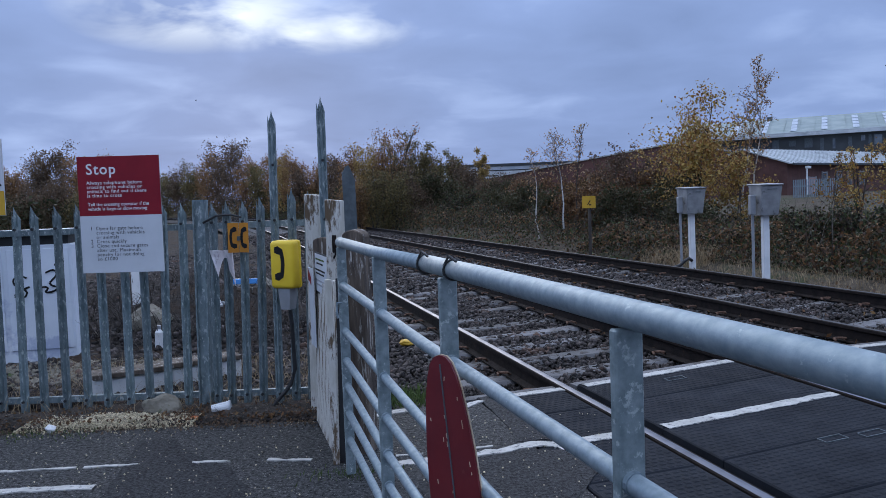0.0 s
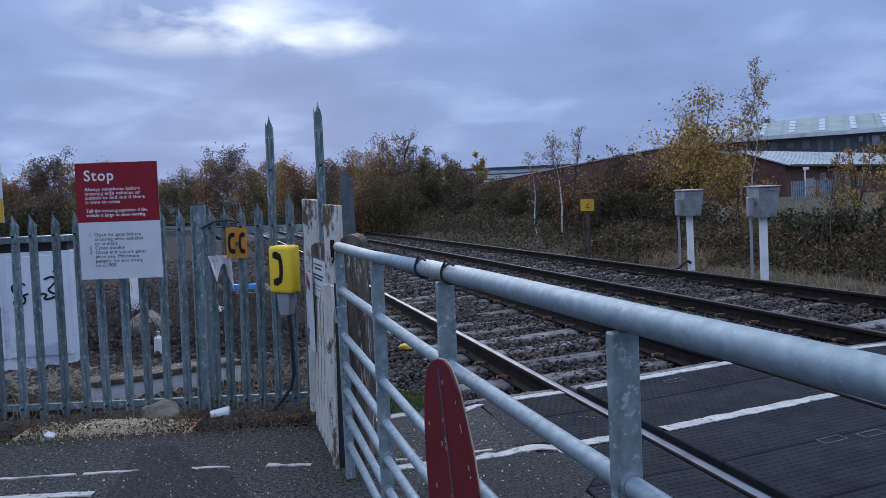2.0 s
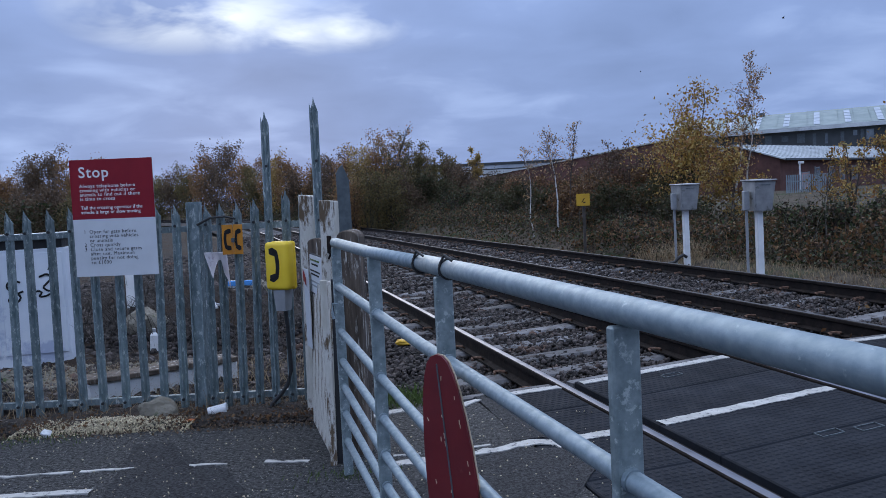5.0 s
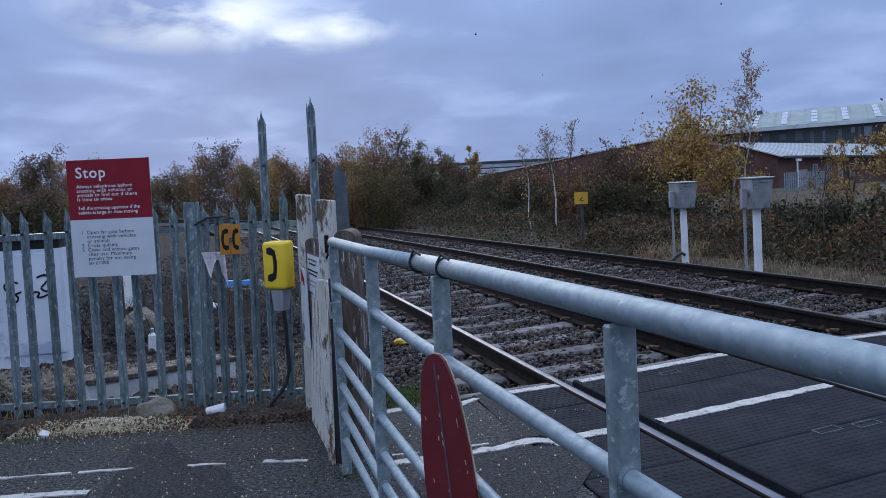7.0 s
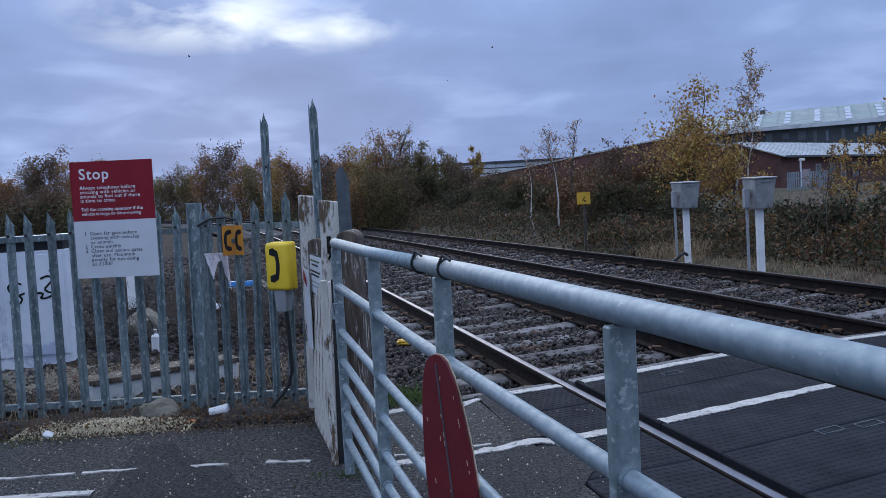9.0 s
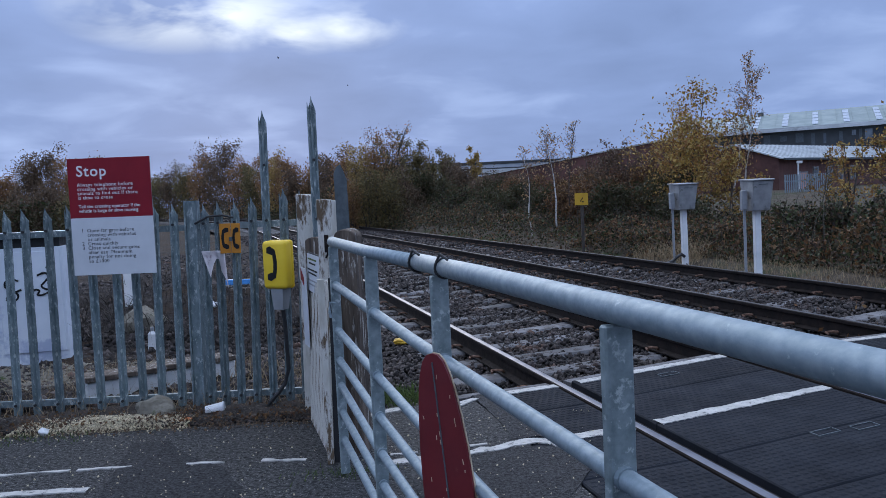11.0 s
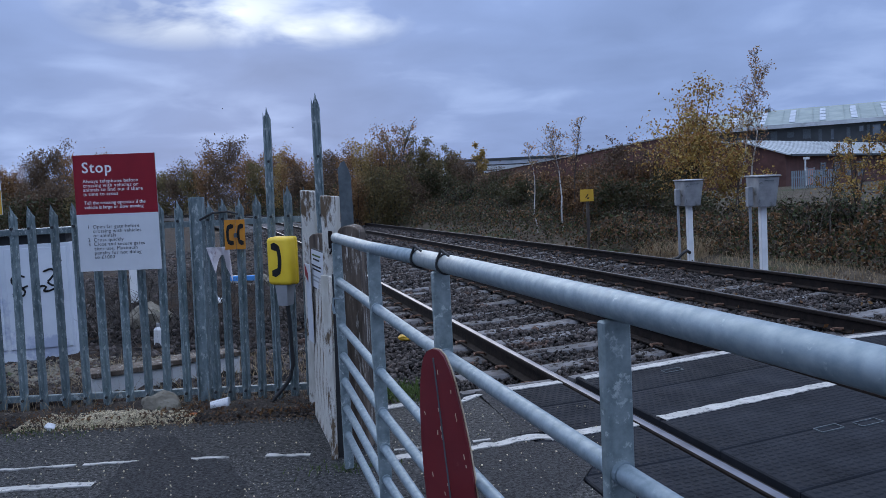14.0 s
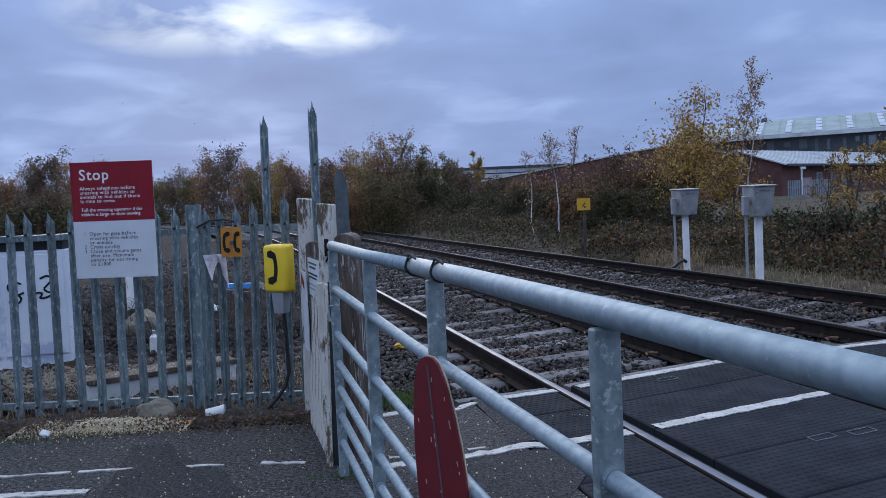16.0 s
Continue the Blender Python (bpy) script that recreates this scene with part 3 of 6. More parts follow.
def make_deck():
    """Rubber crossing panels, each with rows of low studs, laid between and beside the rails."""
    root = thing("crossing_deck", Matrix(), "black studded rubber level crossing panels between the rails", "crossing deck", kind="structure")
    cols = ((1.53, 2.17), (2.335, 3.655), (3.80, 4.71), (4.72, 5.63), (5.80, 7.12), (7.29, 8.2))
    for c0, c1 in cols:
        for k in range(13):
            s1 = 5.235 - k * 0.60
            s0 = s1 - 0.592
            bm = bmesh.new()
            corners = [(s0, c0), (s0, c1), (s1, c1), (s1, c0)]
            lo = [bm.verts.new(skew(s, b) - Vector((0, 0, 0.12))) for s, b in corners]
            mid_ = [bm.verts.new(skew(s, b) - Vector((0, 0, 0.010))) for s, b in corners]
            hi = [bm.verts.new(skew(s + (0.008 if s == s0 else -0.008), b + (0.008 if b == c0 else -0.008)) - Vector((0, 0, 0.003))) for s, b in corners]
            for a, b2 in ((lo, mid_), (mid_, hi)):
                for i in range(4):
                    bm.faces.new((a[i], a[(i + 1) % 4], b2[(i + 1) % 4], b2[i]))
            bm.faces.new(hi)
            if k < 6 and c0 < 5.7:
                nb, ns = int((c1 - c0) / 0.048), 12
                for i in range(nb):
                    for j in range(ns):
                        bc, sc = c0 + 0.03 + (i + 0.5 * (j % 2)) * 0.048, s0 + 0.03 + j * 0.0475
                        if bc > c1 - 0.03:
                            continue
                        q = [bm.verts.new(skew(sc + ds, bc + db) + Vector((0, 0, dz))) for ds, db, dz in
                             ((-0.014, -0.018, -0.003), (-0.014, 0.018, -0.003), (0.014, 0.018, -0.003), (0.014, -0.018, -0.003), (-0.007, -0.01, 0.0005), (-0.007, 0.01, 0.0005), (0.007, 0.01, 0.0005), (0.007, -0.01, 0.0005))]
                        for a in ((0, 1, 5, 4), (1, 2, 6, 5), (2, 3, 7, 6), (3, 0, 4, 7), (4, 5, 6, 7)):
                            bm.faces.new([q[x] for x in a])
            bmesh.ops.recalc_face_normals(bm, faces=bm.faces)
            part("panel", bm, M["rubber"], root)
    # cast marks: small worn rectangles on two panels
    for s_, b_ in ((4.95, 3.0), (3.40, 3.02), (3.36, 3.26)):
        for ds, db, ls, lb in ((0.035, 0, 0.006, 0.15), (-0.035, 0, 0.006, 0.15), (0, 0.075, 0.07, 0.006), (0, -0.075, 0.07, 0.006)):
            q = [skew(s_ + ds + i * ls / 2, b_ + db + j * lb / 2) + Vector((0, 0, 0.003)) for i, j in ((-1, -1), (-1, 1), (1, 1), (1, -1))]
            bm = bmesh.new()
            hi, lo = [bm.verts.new(x) for x in q], [bm.verts.new(x - Vector((0, 0, 0.008))) for x in q]
            bm.faces.new(hi)
            for i in range(4):
                bm.faces.new((hi[i], lo[i], lo[(i + 1) % 4], hi[(i + 1) % 4]))
            bmesh.ops.recalc_face_normals(bm, faces=bm.faces)
            part("cast_mark", bm, M["dark_steel"], root)
    # dark channel fillers beside the rails, and the beams that close the deck's end
    for b in (2.302, 3.693, 5.765, 7.155):
        v = []
        for s in np.linspace(-3, 5.3, 10):
            v += [skew(s, b - 0.03) - Vector((0, 0, 0.055)), skew(s, b + 0.03) - Vector((0, 0, 0.05))]
        f = [(2 * i, 2 * i + 1, 2 * i + 3, 2 * i + 2) for i in range(9)]
        arrays("flange_filler", v, f, M["black"], root)
    for b0, b1 in ((1.45, 2.18), (2.33, 3.66), (3.80, 5.64), (5.80, 7.12)):
        bm = bmesh.new()
        p = [skew(5.25 + ds, b) + Vector((0, 0, dz)) for ds, b, dz in ((0, b0, -0.02), (0, b1, -0.02), (0.13, b1, -0.03), (0.13, b0, -0.03), (0, b0, -0.2), (0, b1, -0.2), (0.13, b1, -0.2), (0.13, b0, -0.2))]
        vs = [bm.verts.new(x) for x in p]
        for a in ((0, 1, 2, 3), (4, 7, 6, 5), (0, 4, 5, 1), (1, 5, 6, 2), (2, 6, 7, 3), (3, 7, 4, 0)):
            bm.faces.new([vs[i] for i in a])
        bmesh.ops.recalc_face_normals(bm, faces=bm.faces)
        part("end_beam", bm, M["concrete"], root, "grey concrete end beam")


make_deck()


def stripe(name, pts, width, label, lift=0.0035, mat_=None, ragged=0.004):
    """A painted line of a few millimetres on the road, with worn edges."""
    pts = [Vector(p) for p in pts]
    bm, left, right = bmesh.new(), [], []
    dense = []
    for a, b in zip(pts, pts[1:]):
        k = max(2, int((b - a).length / 0.05))
        dense += [a.lerp(b, i / k) for i in range(k)]
    dense.append(pts[-1])
    for i, p in enumerate(dense):
        d = (dense[min(i + 1, len(dense) - 1)] - dense[max(i - 1, 0)]).normalized()
        side = Vector((-d.y, d.x, 0))
        e1, e2 = rng.normal(0, ragged), rng.normal(0, ragged)
        left.append(p + side * (width / 2 + e1))
        right.append(p - side * (width / 2 + e2))
    lo = [[bm.verts.new(p + Vector((0, 0, -0.004))) for p in x] for x in (left, right)]
    hi = [[bm.verts.new(p + Vector((0, 0, lift))) for p in x] for x in (left, right)]
    for i in range(len(dense) - 1):
        bm.faces.new((hi[1][i], hi[1][i + 1], hi[0][i + 1], hi[0][i]))
        bm.faces.new((lo[0][i], hi[0][i], hi[0][i + 1], lo[0][i + 1]))
        bm.faces.new((lo[1][i + 1], hi[1][i + 1], hi[1][i], lo[1][i]))
    bmesh.ops.recalc_face_normals(bm, faces=bm.faces)
    return tagged(part(name, bm, mat_ or M["line"]), label, "road marking", "painted road lines", "structure")


for s, wide in ((5.155, 0.085), (4.045, 0.092)):
    for b0, b1 in ((1.60, 2.17), (2.35, 3.64), (3.82, 5.62), (5.82, 7.1)):
        if s > 5 and b0 > 5.7:
            continue
        stripe("road_line", [skew(s, b0), skew(s, b1)], wide, "worn white line across the black rubber crossing panels", ragged=0.004)
UP = Vector((0, 0, 0.003))

def painted(points, width, label, ragged=0.006):
    stripe("road_line", [Vector((x, y, 0)) + UP for x, y in points], width, label, ragged=ragged)


painted([(-0.34, 4.055), (-0.10, 4.12), (0.067, 4.170), (0.224, 4.215), (0.388, 4.300), (0.48, 4.325), (0.565, 4.29)], 0.075, "crooked worn white line painted on the asphalt", 0.008)
painted([(0.575, 4.26), (0.605, 4.205)], 0.05, "broken end of a worn white line", 0.012)
painted([(-0.34, 4.195), (-0.19, 4.21)], 0.022, "thin worn white line painted on the asphalt")
painted([(0.096, 4.290), (0.198, 4.306)], 0.020, "thin worn white line painted on the asphalt")
painted([(-0.54, 5.02), (-0.28, 5.155)], 0.075, "short worn white dash painted on the asphalt")
painted([(0.02, 5.13), (0.10, 5.21), (0.165, 5.31)], 0.055, "short worn white dash painted on the asphalt", 0.010)
painted([(-3.4, 4.10), (-2.49, 4.164), (-2.10, 4.190)], 0.024, "thin worn white line painted on the asphalt")
painted([(-2.06, 4.196), (-1.77, 4.214)], 0.024, "thin worn white line painted on the asphalt")
painted([(-1.466, 4.207), (-1.40, 4.215), (-1.254, 4.210)], 0.027, "thin worn white line painted on the asphalt", 0.007)
painted([(-1.05, 4.208), (-0.80, 4.183)], 0.026, "thin worn white line painted on the asphalt")
painted([(-4.2, 3.80), (-2.32, 3.862), (-1.86, 3.882)], 0.062, "broad worn white line painted on the asphalt")

# ---- gate ----
GA = Vector((-0.548, 3.876, 0))
GD = Vector((0.3323, -0.9432, 0))


def make_gate():
    root = thing("field_gate", Matrix(), "galvanised tubular steel field gate closed across the road", "gate")

    def at(u, z):
        return GA + GD * u + Vector((0, 0, z))

    # top rail in two tubes: a narrow one from the hinge and the wider sleeve
    part("top_rail", sweep(bmesh.new(), [at(0.0, 1.205), at(0.7, 1.190), at(1.42, 1.188)], 0.0250, 20), M["galv"], root, smooth=True)
    part("top_rail", sweep(bmesh.new(), [at(1.39, 1.189), at(1.9, 1.185), at(2.4, 1.177), at(3.1, 1.167), at(4.4, 1.145)], 0.0283, 28), M["galv"], root, smooth=True)
    # the lower rails sag a little from the hinge
    us = (0.0, 0.7, 1.35, 2.6, 4.4)
    sags = ((0.990, 0.948, 0.910, 0.858, 0.80), (0.766, 0.690, 0.628, 0.53, 0.42), (0.616, 0.520, 0.462, 0.37, 0.27), (0.488, 0.368, 0.305, 0.225, 0.16), (0.350, 0.234, 0.180, 0.125, 0.09), (0.212, 0.100, 0.066, 0.050, 0.045))
    for k, zs in enumerate(sags):
        part("rail", sweep(bmesh.new(), [at(u, float(np.interp(u, us, zs))) for u in (0.0, 0.35, 0.7, 1.0, 1.35, 1.9, 2.6, 3.5, 4.4)], 0.0212 if k == 0 else 0.0185, 14), M["galv"], root, smooth=True)
    ang = math.degrees(math.atan2(GD.y, GD.x))
    for u, w, top in ((0.015, 0.05, 1.18), (0.765, 0.056, 1.175), (1.605, 0.060, 1.160), (2.60, 0.064, 1.146), (3.5, 0.05, 1.13), (4.38, 0.05, 1.12)):
        bm = bmesh.new()
        box(bm, 0.024, w - 0.004, top - 0.03, Matrix.Translation(at(u, (top + 0.03) / 2)) @ pose(0, 0, 0, 0, 0, ang), 0.004)
        br = part("upright", bm, M["galv_flat"], root)
        if 0.5 < u < 4:
            for k, zs in enumerate(sags):
                z = float(np.interp(u, us, zs))
                part("weld_collar", tube(bmesh.new(), at(u - 0.025, z), at(u + 0.025, z), 0.0236 if k == 0 else 0.021, seg=14), M["galv"], br)
    # black ties round the top rail
    for u, r in ((1.40, 0.031), (1.665, 0.031)):
        bm = bmesh.new()
        c = at(u, 1.187)
        side = Vector((GD.y, -GD.x, 0))
        pts = [c + r * (math.cos(a) * side + math.sin(a) * Vector((0, 0, 1))) + GD * 0.012 * math.sin(a * 0.5) for a in np.linspace(-0.6, 2 * math.pi + 0.7, 26)]
        pts += [c + side * 0.03 + Vector((0, 0, 0.045)) + GD * 0.05, c + side * 0.02 + Vector((0, 0, 0.03)) + GD * 0.085]
        sweep(bm, pts, 0.0040, 6)
        part("cable_tie", bm, M["black"], root, "black rubber tie knotted round the top rail")
    bm = bmesh.new()
    hook = [at(0.02, 0.90), at(0.02, 0.905) + Vector((-0.03, -0.02, 0)), at(0.03, 0.86) + Vector((-0.035, -0.02, 0)), at(0.03, 0.83) + Vector((-0.03, -0.02, 0))]
    sweep(bm, hook, 0.007, 6)
    part("hinge_pin", bm, M["galv"], root)


make_gate()


def make_board():
    """A long pointed board, flat with a raised centre seam, leaning on the gate."""
    m = Matrix.Translation(Vector((0.029, 2.102, 0.022))) @ pose(0, 0, 0, 0, 0, -28) @ pose(0, 0, 0, -0.6, -5.2, 0)
    root = thing("pointed_board", m, "scuffed dark red pointed wooden board leaning on the steel gate", "board")
    prof = [(0.0, 0.945), (0.018, 0.940), (0.033, 0.922), (0.046, 0.885), (0.056, 0.84), (0.066, 0.77), (0.075, 0.68), (0.080, 0.58), (0.082, 0.45), (0.080, 0.30), (0.074, 0.15), (0.060, 0.04), (0.03, 0.003), (0, 0)]
    prof = [(x * 0.98, z) for x, z in prof]
    outline = prof + [(-x, z) for x, z in prof[-2:0:-1]]
    prism(bm := bmesh.new(), outline, 0.010)
    part("deck", bm, M["board"], root)
    bm = bmesh.new()
    prism(bm, [(x * 1.004 + 0.002 * (1 if x > 0 else -1 if x < 0 else 0), z * 1.001) for x, z in outline], 0.006, Matrix.Translation((0, 0.008, 0)))
    part("edge_ply", bm, M["ply"], root, "pale plywood edge")
    bm = bmesh.new()
    box(bm, 0.004, 0.004, 0.90, pose(0, -0.006, 0.47), 0.001)
    part("centre_seam", bm, M["dark_steel"], root, "dark centre seam")
    r2 = np.random.default_rng(3)
    for i in range(26):
        z = r2.uniform(0.30, 0.9)
        wmax = 0.98 * np.interp(z, (0.1, 0.6, 0.85, 0.94), (0.07, 0.078, 0.05, 0.01))
        x = r2.choice((r2.uniform(-wmax, wmax) * 0.9, wmax * 0.82, -0.004))
        part("paint_chip", box(bmesh.new(), 0.0022, 0.0012, r2.uniform(0.006, 0.016), pose(x, -0.0055, z, 0, r2.uniform(-10, 10), 0)), M["ply"], root)


make_board()

# ---- fence ----


def pale_mesh(h, w=0.060):
    """A W-section pale with a splayed three-point top."""
    xs = [-w / 2, -w / 2 + 0.008, -0.010, 0.0, 0.010, w / 2 - 0.008, w / 2]
    ys = [0.018, 0.0, 0.004, -0.016, 0.004, 0.0, 0.018]
    tops = [-0.030, -0.072, -0.045, 0.0, -0.040, -0.060, -0.085]
    bend = [0.004, 0.006, 0, -0.004, 0, 0.006, 0.012]
    bm = bmesh.new()
    t = 0.003
    fr, bk = [], []
    for x, y, dz, bd in zip(xs, ys, tops, bend):
        fr.append([bm.verts.new((x, y, 0)), bm.verts.new((x, y, h - 0.09)), bm.verts.new((x * 0.9, y + bd, h + dz))])
        bk.append([bm.verts.new((x, y + t, 0)), bm.verts.new((x, y + t, h - 0.09)), bm.verts.new((x * 0.9, y + t + bd, h + dz))])
    for i in range(6):
        for j in range(2):
            bm.faces.new((fr[i][j], fr[i + 1][j], fr[i + 1][j + 1], fr[i][j + 1]))
            bm.faces.new((bk[i + 1][j], bk[i][j], bk[i][j + 1], bk[i + 1][j + 1]))
        bm.faces.new((fr[i][2], fr[i + 1][2], bk[i + 1][2], bk[i][2]))
    for i in (0, 6):
        for j in range(2):
            bm.faces.new((fr[i][j], bk[i][j], bk[i][j + 1], fr[i][j + 1]))
    bmesh.ops.recalc_face_normals(bm, faces=bm.faces)
    return bm


FY = 5.40


def make_fence():
    root = thing("palisade_fence", Matrix(), "weathered galvanised steel palisade fence with pointed pales", "fence")
    std = {}
    short = [(-3.05 - 0.150 * i, 1.455) for i in range(1, 14)]
    short += [(-3.047, 1.455), (-2.905, 1.46), (-2.748, 1.46), (-2.597, 1.465), (-2.450, 1.46), (-2.293, 1.46), (-2.153, 1.46), (-2.025, 1.46), (-1.884, 1.45), (-1.674, 1.44), (-1.574, 1.45), (-1.466, 1.45), (-1.354, 1.465), (-1.120, 1.52), (-1.010, 1.50)]
    for x, h in short:
        key = round(h, 2)
        m = pose(x, FY + rng.normal(0, 0.003), -0.02, rng.normal(0, 0.4), rng.normal(0, 0.3) + (0.75 if x < -1.8 else 1.3), rng.normal(0, 5))
        if key not in std:
            std[key] = part("pale", pale_mesh(key + 0.02), M["pale"], root)
            std[key].matrix_basis = m
            p = std[key]
        else:
            p = shared("pale", std[key], m, root)
        for z in (0.105, 1.32):
            bolt = std.get("bolt")
            mm = pose(0, -0.018, z, 90, 0, 0)
            if bolt is None:
                bm = bmesh.new()
                bmesh.ops.create_cone(bm, cap_ends=True, segments=8, radius1=0.011, radius2=0.009, depth=0.012)
                std["bolt"] = part("bolt", bm, M["black"], p)
                std["bolt"].matrix_basis = mm
            else:
                shared("bolt", bolt, mm, p)
    for x, y, h, lean in ((-1.262, 5.385, 2.055, 2.0), (-0.845, 5.06, 2.09, 1.3)):
        p = part("tall_pale", pale_mesh(h + 0.02, 0.056), M["pale"], root, "tall pointed pale standing above the others")
        p.matrix_basis = pose(x + 0.03, y, -0.02, 0, -0.9 + lean, 12)
        for z in (1.70, 1.32, 0.105):
            shared("bolt", std["bolt"], pose(0, -0.018, z, 90, 0, 0), p)
    for z, x0, x1 in ((0.088, -5.0, -0.93), (1.275, -5.0, -1.76), (1.275, -1.71, -0.86)):
        bm = bmesh.new()
        box(bm, x1 - x0, 0.006, 0.042, pose((x0 + x1) / 2, FY + 0.024, z))
        box(bm, x1 - x0, 0.035, 0.006, pose((x0 + x1) / 2, FY + 0.042, z + 0.018))
        part("rail", bm, M["pale"], root)
    for x in (-1.745, -4.5):
        bm = bmesh.new()
        box(bm, 0.010, 0.09, 1.50, pose(x - 0.038, FY + 0.03, 0.71, 0, 1.2, 0), 0.002)
        box(bm, 0.078, 0.010, 1.50, pose(x, FY + 0.02, 0.71, 0, 1.2, 0), 0.002)
        box(bm, 0.010, 0.09, 1.50, pose(x + 0.038, FY + 0.03, 0.71, 0, 1.2, 0), 0.002)
        part("post", bm, M["pale"], root, "broad dark steel post between two fence bays")
    bm = bmesh.new()
    sweep(bm, [(-1.70, FY - 0.02, 1.30), (-1.60, FY - 0.045, 1.345), (-1.50, FY - 0.04, 1.35), (-1.43, FY - 0.03, 1.33)], 0.008, 6)
    part("stay_bar", bm, M["black"], root)
    # last, wide flat pale beside the timber posts
    bm = bmesh.new()
    prism(bm, [(-0.045, 0), (0.045, 0), (0.045, 1.55), (0.03, 1.60), (0.004, 1.66), (-0.02, 1.645), (-0.045, 1.60)], 0.006)
    o = part("end_plate", bm, M["dark_steel"], root, "wide flat steel end plate")
    o.matrix_basis = pose(-0.665, 5.36, 0, 0, -0.5, 25)


make_fence()


def make_sign():
    root = thing("stop_sign", pose(-2.235, 5.30, 0.985, 0.5, 0.55, -0.5), "red and white telephone-before-crossing stop sign on the fence", "sign")
    W, H, HR = 0.562, 0.792, 0.402
    bm = bmesh.new()
    box(bm, W, 0.004, H, pose(0, 0.004, H / 2), 0.001)
    part("plate", bm, M["aluminium"], root, "thin aluminium backing plate")
    bm = bmesh.new()
    box(bm, W - 0.001, 0.002, HR, pose(0, 0, H - HR / 2), 0.0005)
    part("red_panel", bm, M["red"], root, "dark red upper half")
    bm = bmesh.new()
    box(bm, W - 0.001, 0.002, H - HR, pose(0, 0, (H - HR) / 2), 0.0005)
    part("white_panel", bm, M["white"], root, "white lower half")
    face = pose(0, -0.0015, 0, 90, 0, 0)

    def words(t, x, z, size, material, bold=0.0, sp=1.0):
        text_mesh(t, size, material, face @ Matrix.Translation((x - W / 2, z, 0)), root, bold=bold, spacing=sp)

    words("Stop", 0.058, 0.672, 0.102, M["print_white"], 0.0013, 1.12)
    for i, t in enumerate(("Always telephone before", "crossing with vehicles or", "animals to find out if there", "is time to cross")):
        words(t, 0.059, 0.603 - i * 0.0288, 0.0338, M["print_white"], 0.0002, 1.10)
    for i, t in enumerate(("Tell the crossing operator if the", "vehicle is large or slow moving")):
        words(t, 0.060, 0.457 - i * 0.0300, 0.0325, M["print_white"], 0.0002, 1.0)
    lines = (("1", "Open far gate before"), ("", "crossing with vehicles"), ("", "or animals"), ("2", "Cross quickly"), ("3", "Close and secure gates"), ("", "after use. Maximum"), ("", "penalty for not doing"), ("", "so £1000"))
    for i, (n, t) in enumerate(lines):
        z = 0.293 - i * 0.0298
        if n:
            words(n, 0.067, z, 0.0345, M["ink"], 0.0)
        words(t, 0.106, z, 0.0338, M["ink"], 0.0, 1.10)
    for x in (-0.2, 0.2):
        bm = bmesh.new()
        box(bm, 0.04, 0.10, 0.004, pose(x, 0.055, 0.25), 0.001)
        part("bracket", bm, M["galv"], root)


make_sign()

# ---- telephone, small signs and timber beside the fence ----


def handset(bm, h, m):
    """The outline of a telephone receiver, as a thin plate."""
    pts = []
    for a in np.linspace(-1, 1, 13):
        pts.append((-0.10 * h - 0.06 * h * math.cos(a * 1.5), a * 0.40 * h))
    pts += [(0.05 * h, 0.50 * h), (0.17 * h, 0.46 * h), (0.17 * h, 0.31 * h), (0.07 * h, 0.27 * h)]
    for a in np.linspace(0.62, -0.62, 9):
        pts.append((0.02 * h - 0.06 * h * math.cos(a * 1.5), a * 0.40 * h))
    pts += [(0.07 * h, -0.27 * h), (0.17 * h, -0.31 * h), (0.17 * h, -0.46 * h), (0.05 * h, -0.50 * h)]
    return prism(bm, pts, 0.002, m)


def make_phone():
    root = thing("telephone_box", pose(-1.125, 5.27, 0.835, 0, 0.5, -22), "yellow plastic emergency telephone box mounted on the fence", "telephone")
    bm = bmesh.new()
    box(bm, 0.185, 0.10, 0.325, pose(0, 0, 0.165), 0.028, 4)
    part("case", bm, M["yellow"], root, smooth=True)
    bm = bmesh.new()
    box(bm, 0.190, 0.045, 0.330, pose(0, 0.045, 0.165), 0.02, 3)
    part("back_case", bm, M["yellow"], root, "yellow rear half of the case", smooth=True)
    bm = bmesh.new()
    handset(bm, 0.235, pose(-0.008, -0.0515, 0.175, 0, 180, 0))
    part("handset_mark", bm, M["ink"], root, "black printed telephone receiver")
    bm = bmesh.new()
    bmesh.ops.create_cone(bm, cap_ends=True, segments=4, radius1=0.052, radius2=0.068, depth=0.145, matrix=pose(0.0, 0.02, -0.07, 0, 0, 45))
    part("cable_cowl", bm, M["grey_plastic"], root, "grey tapered cable cowl")
    bm = bmesh.new()
    sweep(bm, [(0.01, 0.02, -0.13), (0.015, 0.03, -0.25), (0.012, 0.04, -0.42), (0.015, 0.045, -0.56), (-0.01, 0.03, -0.66), (-0.05, 0.01, -0.72), (-0.10, -0.02, -0.78), (-0.13, -0.03, -0.83)], 0.014, 8)
    part("cable", bm, M["black"], root, "black cable running down to the ground")
    bm = bmesh.new()
    box(bm, 0.04, 0.06, 0.22, pose(0, 0.085, 0.16), 0.003)
    part("bracket", bm, M["galv"], root)


make_phone()


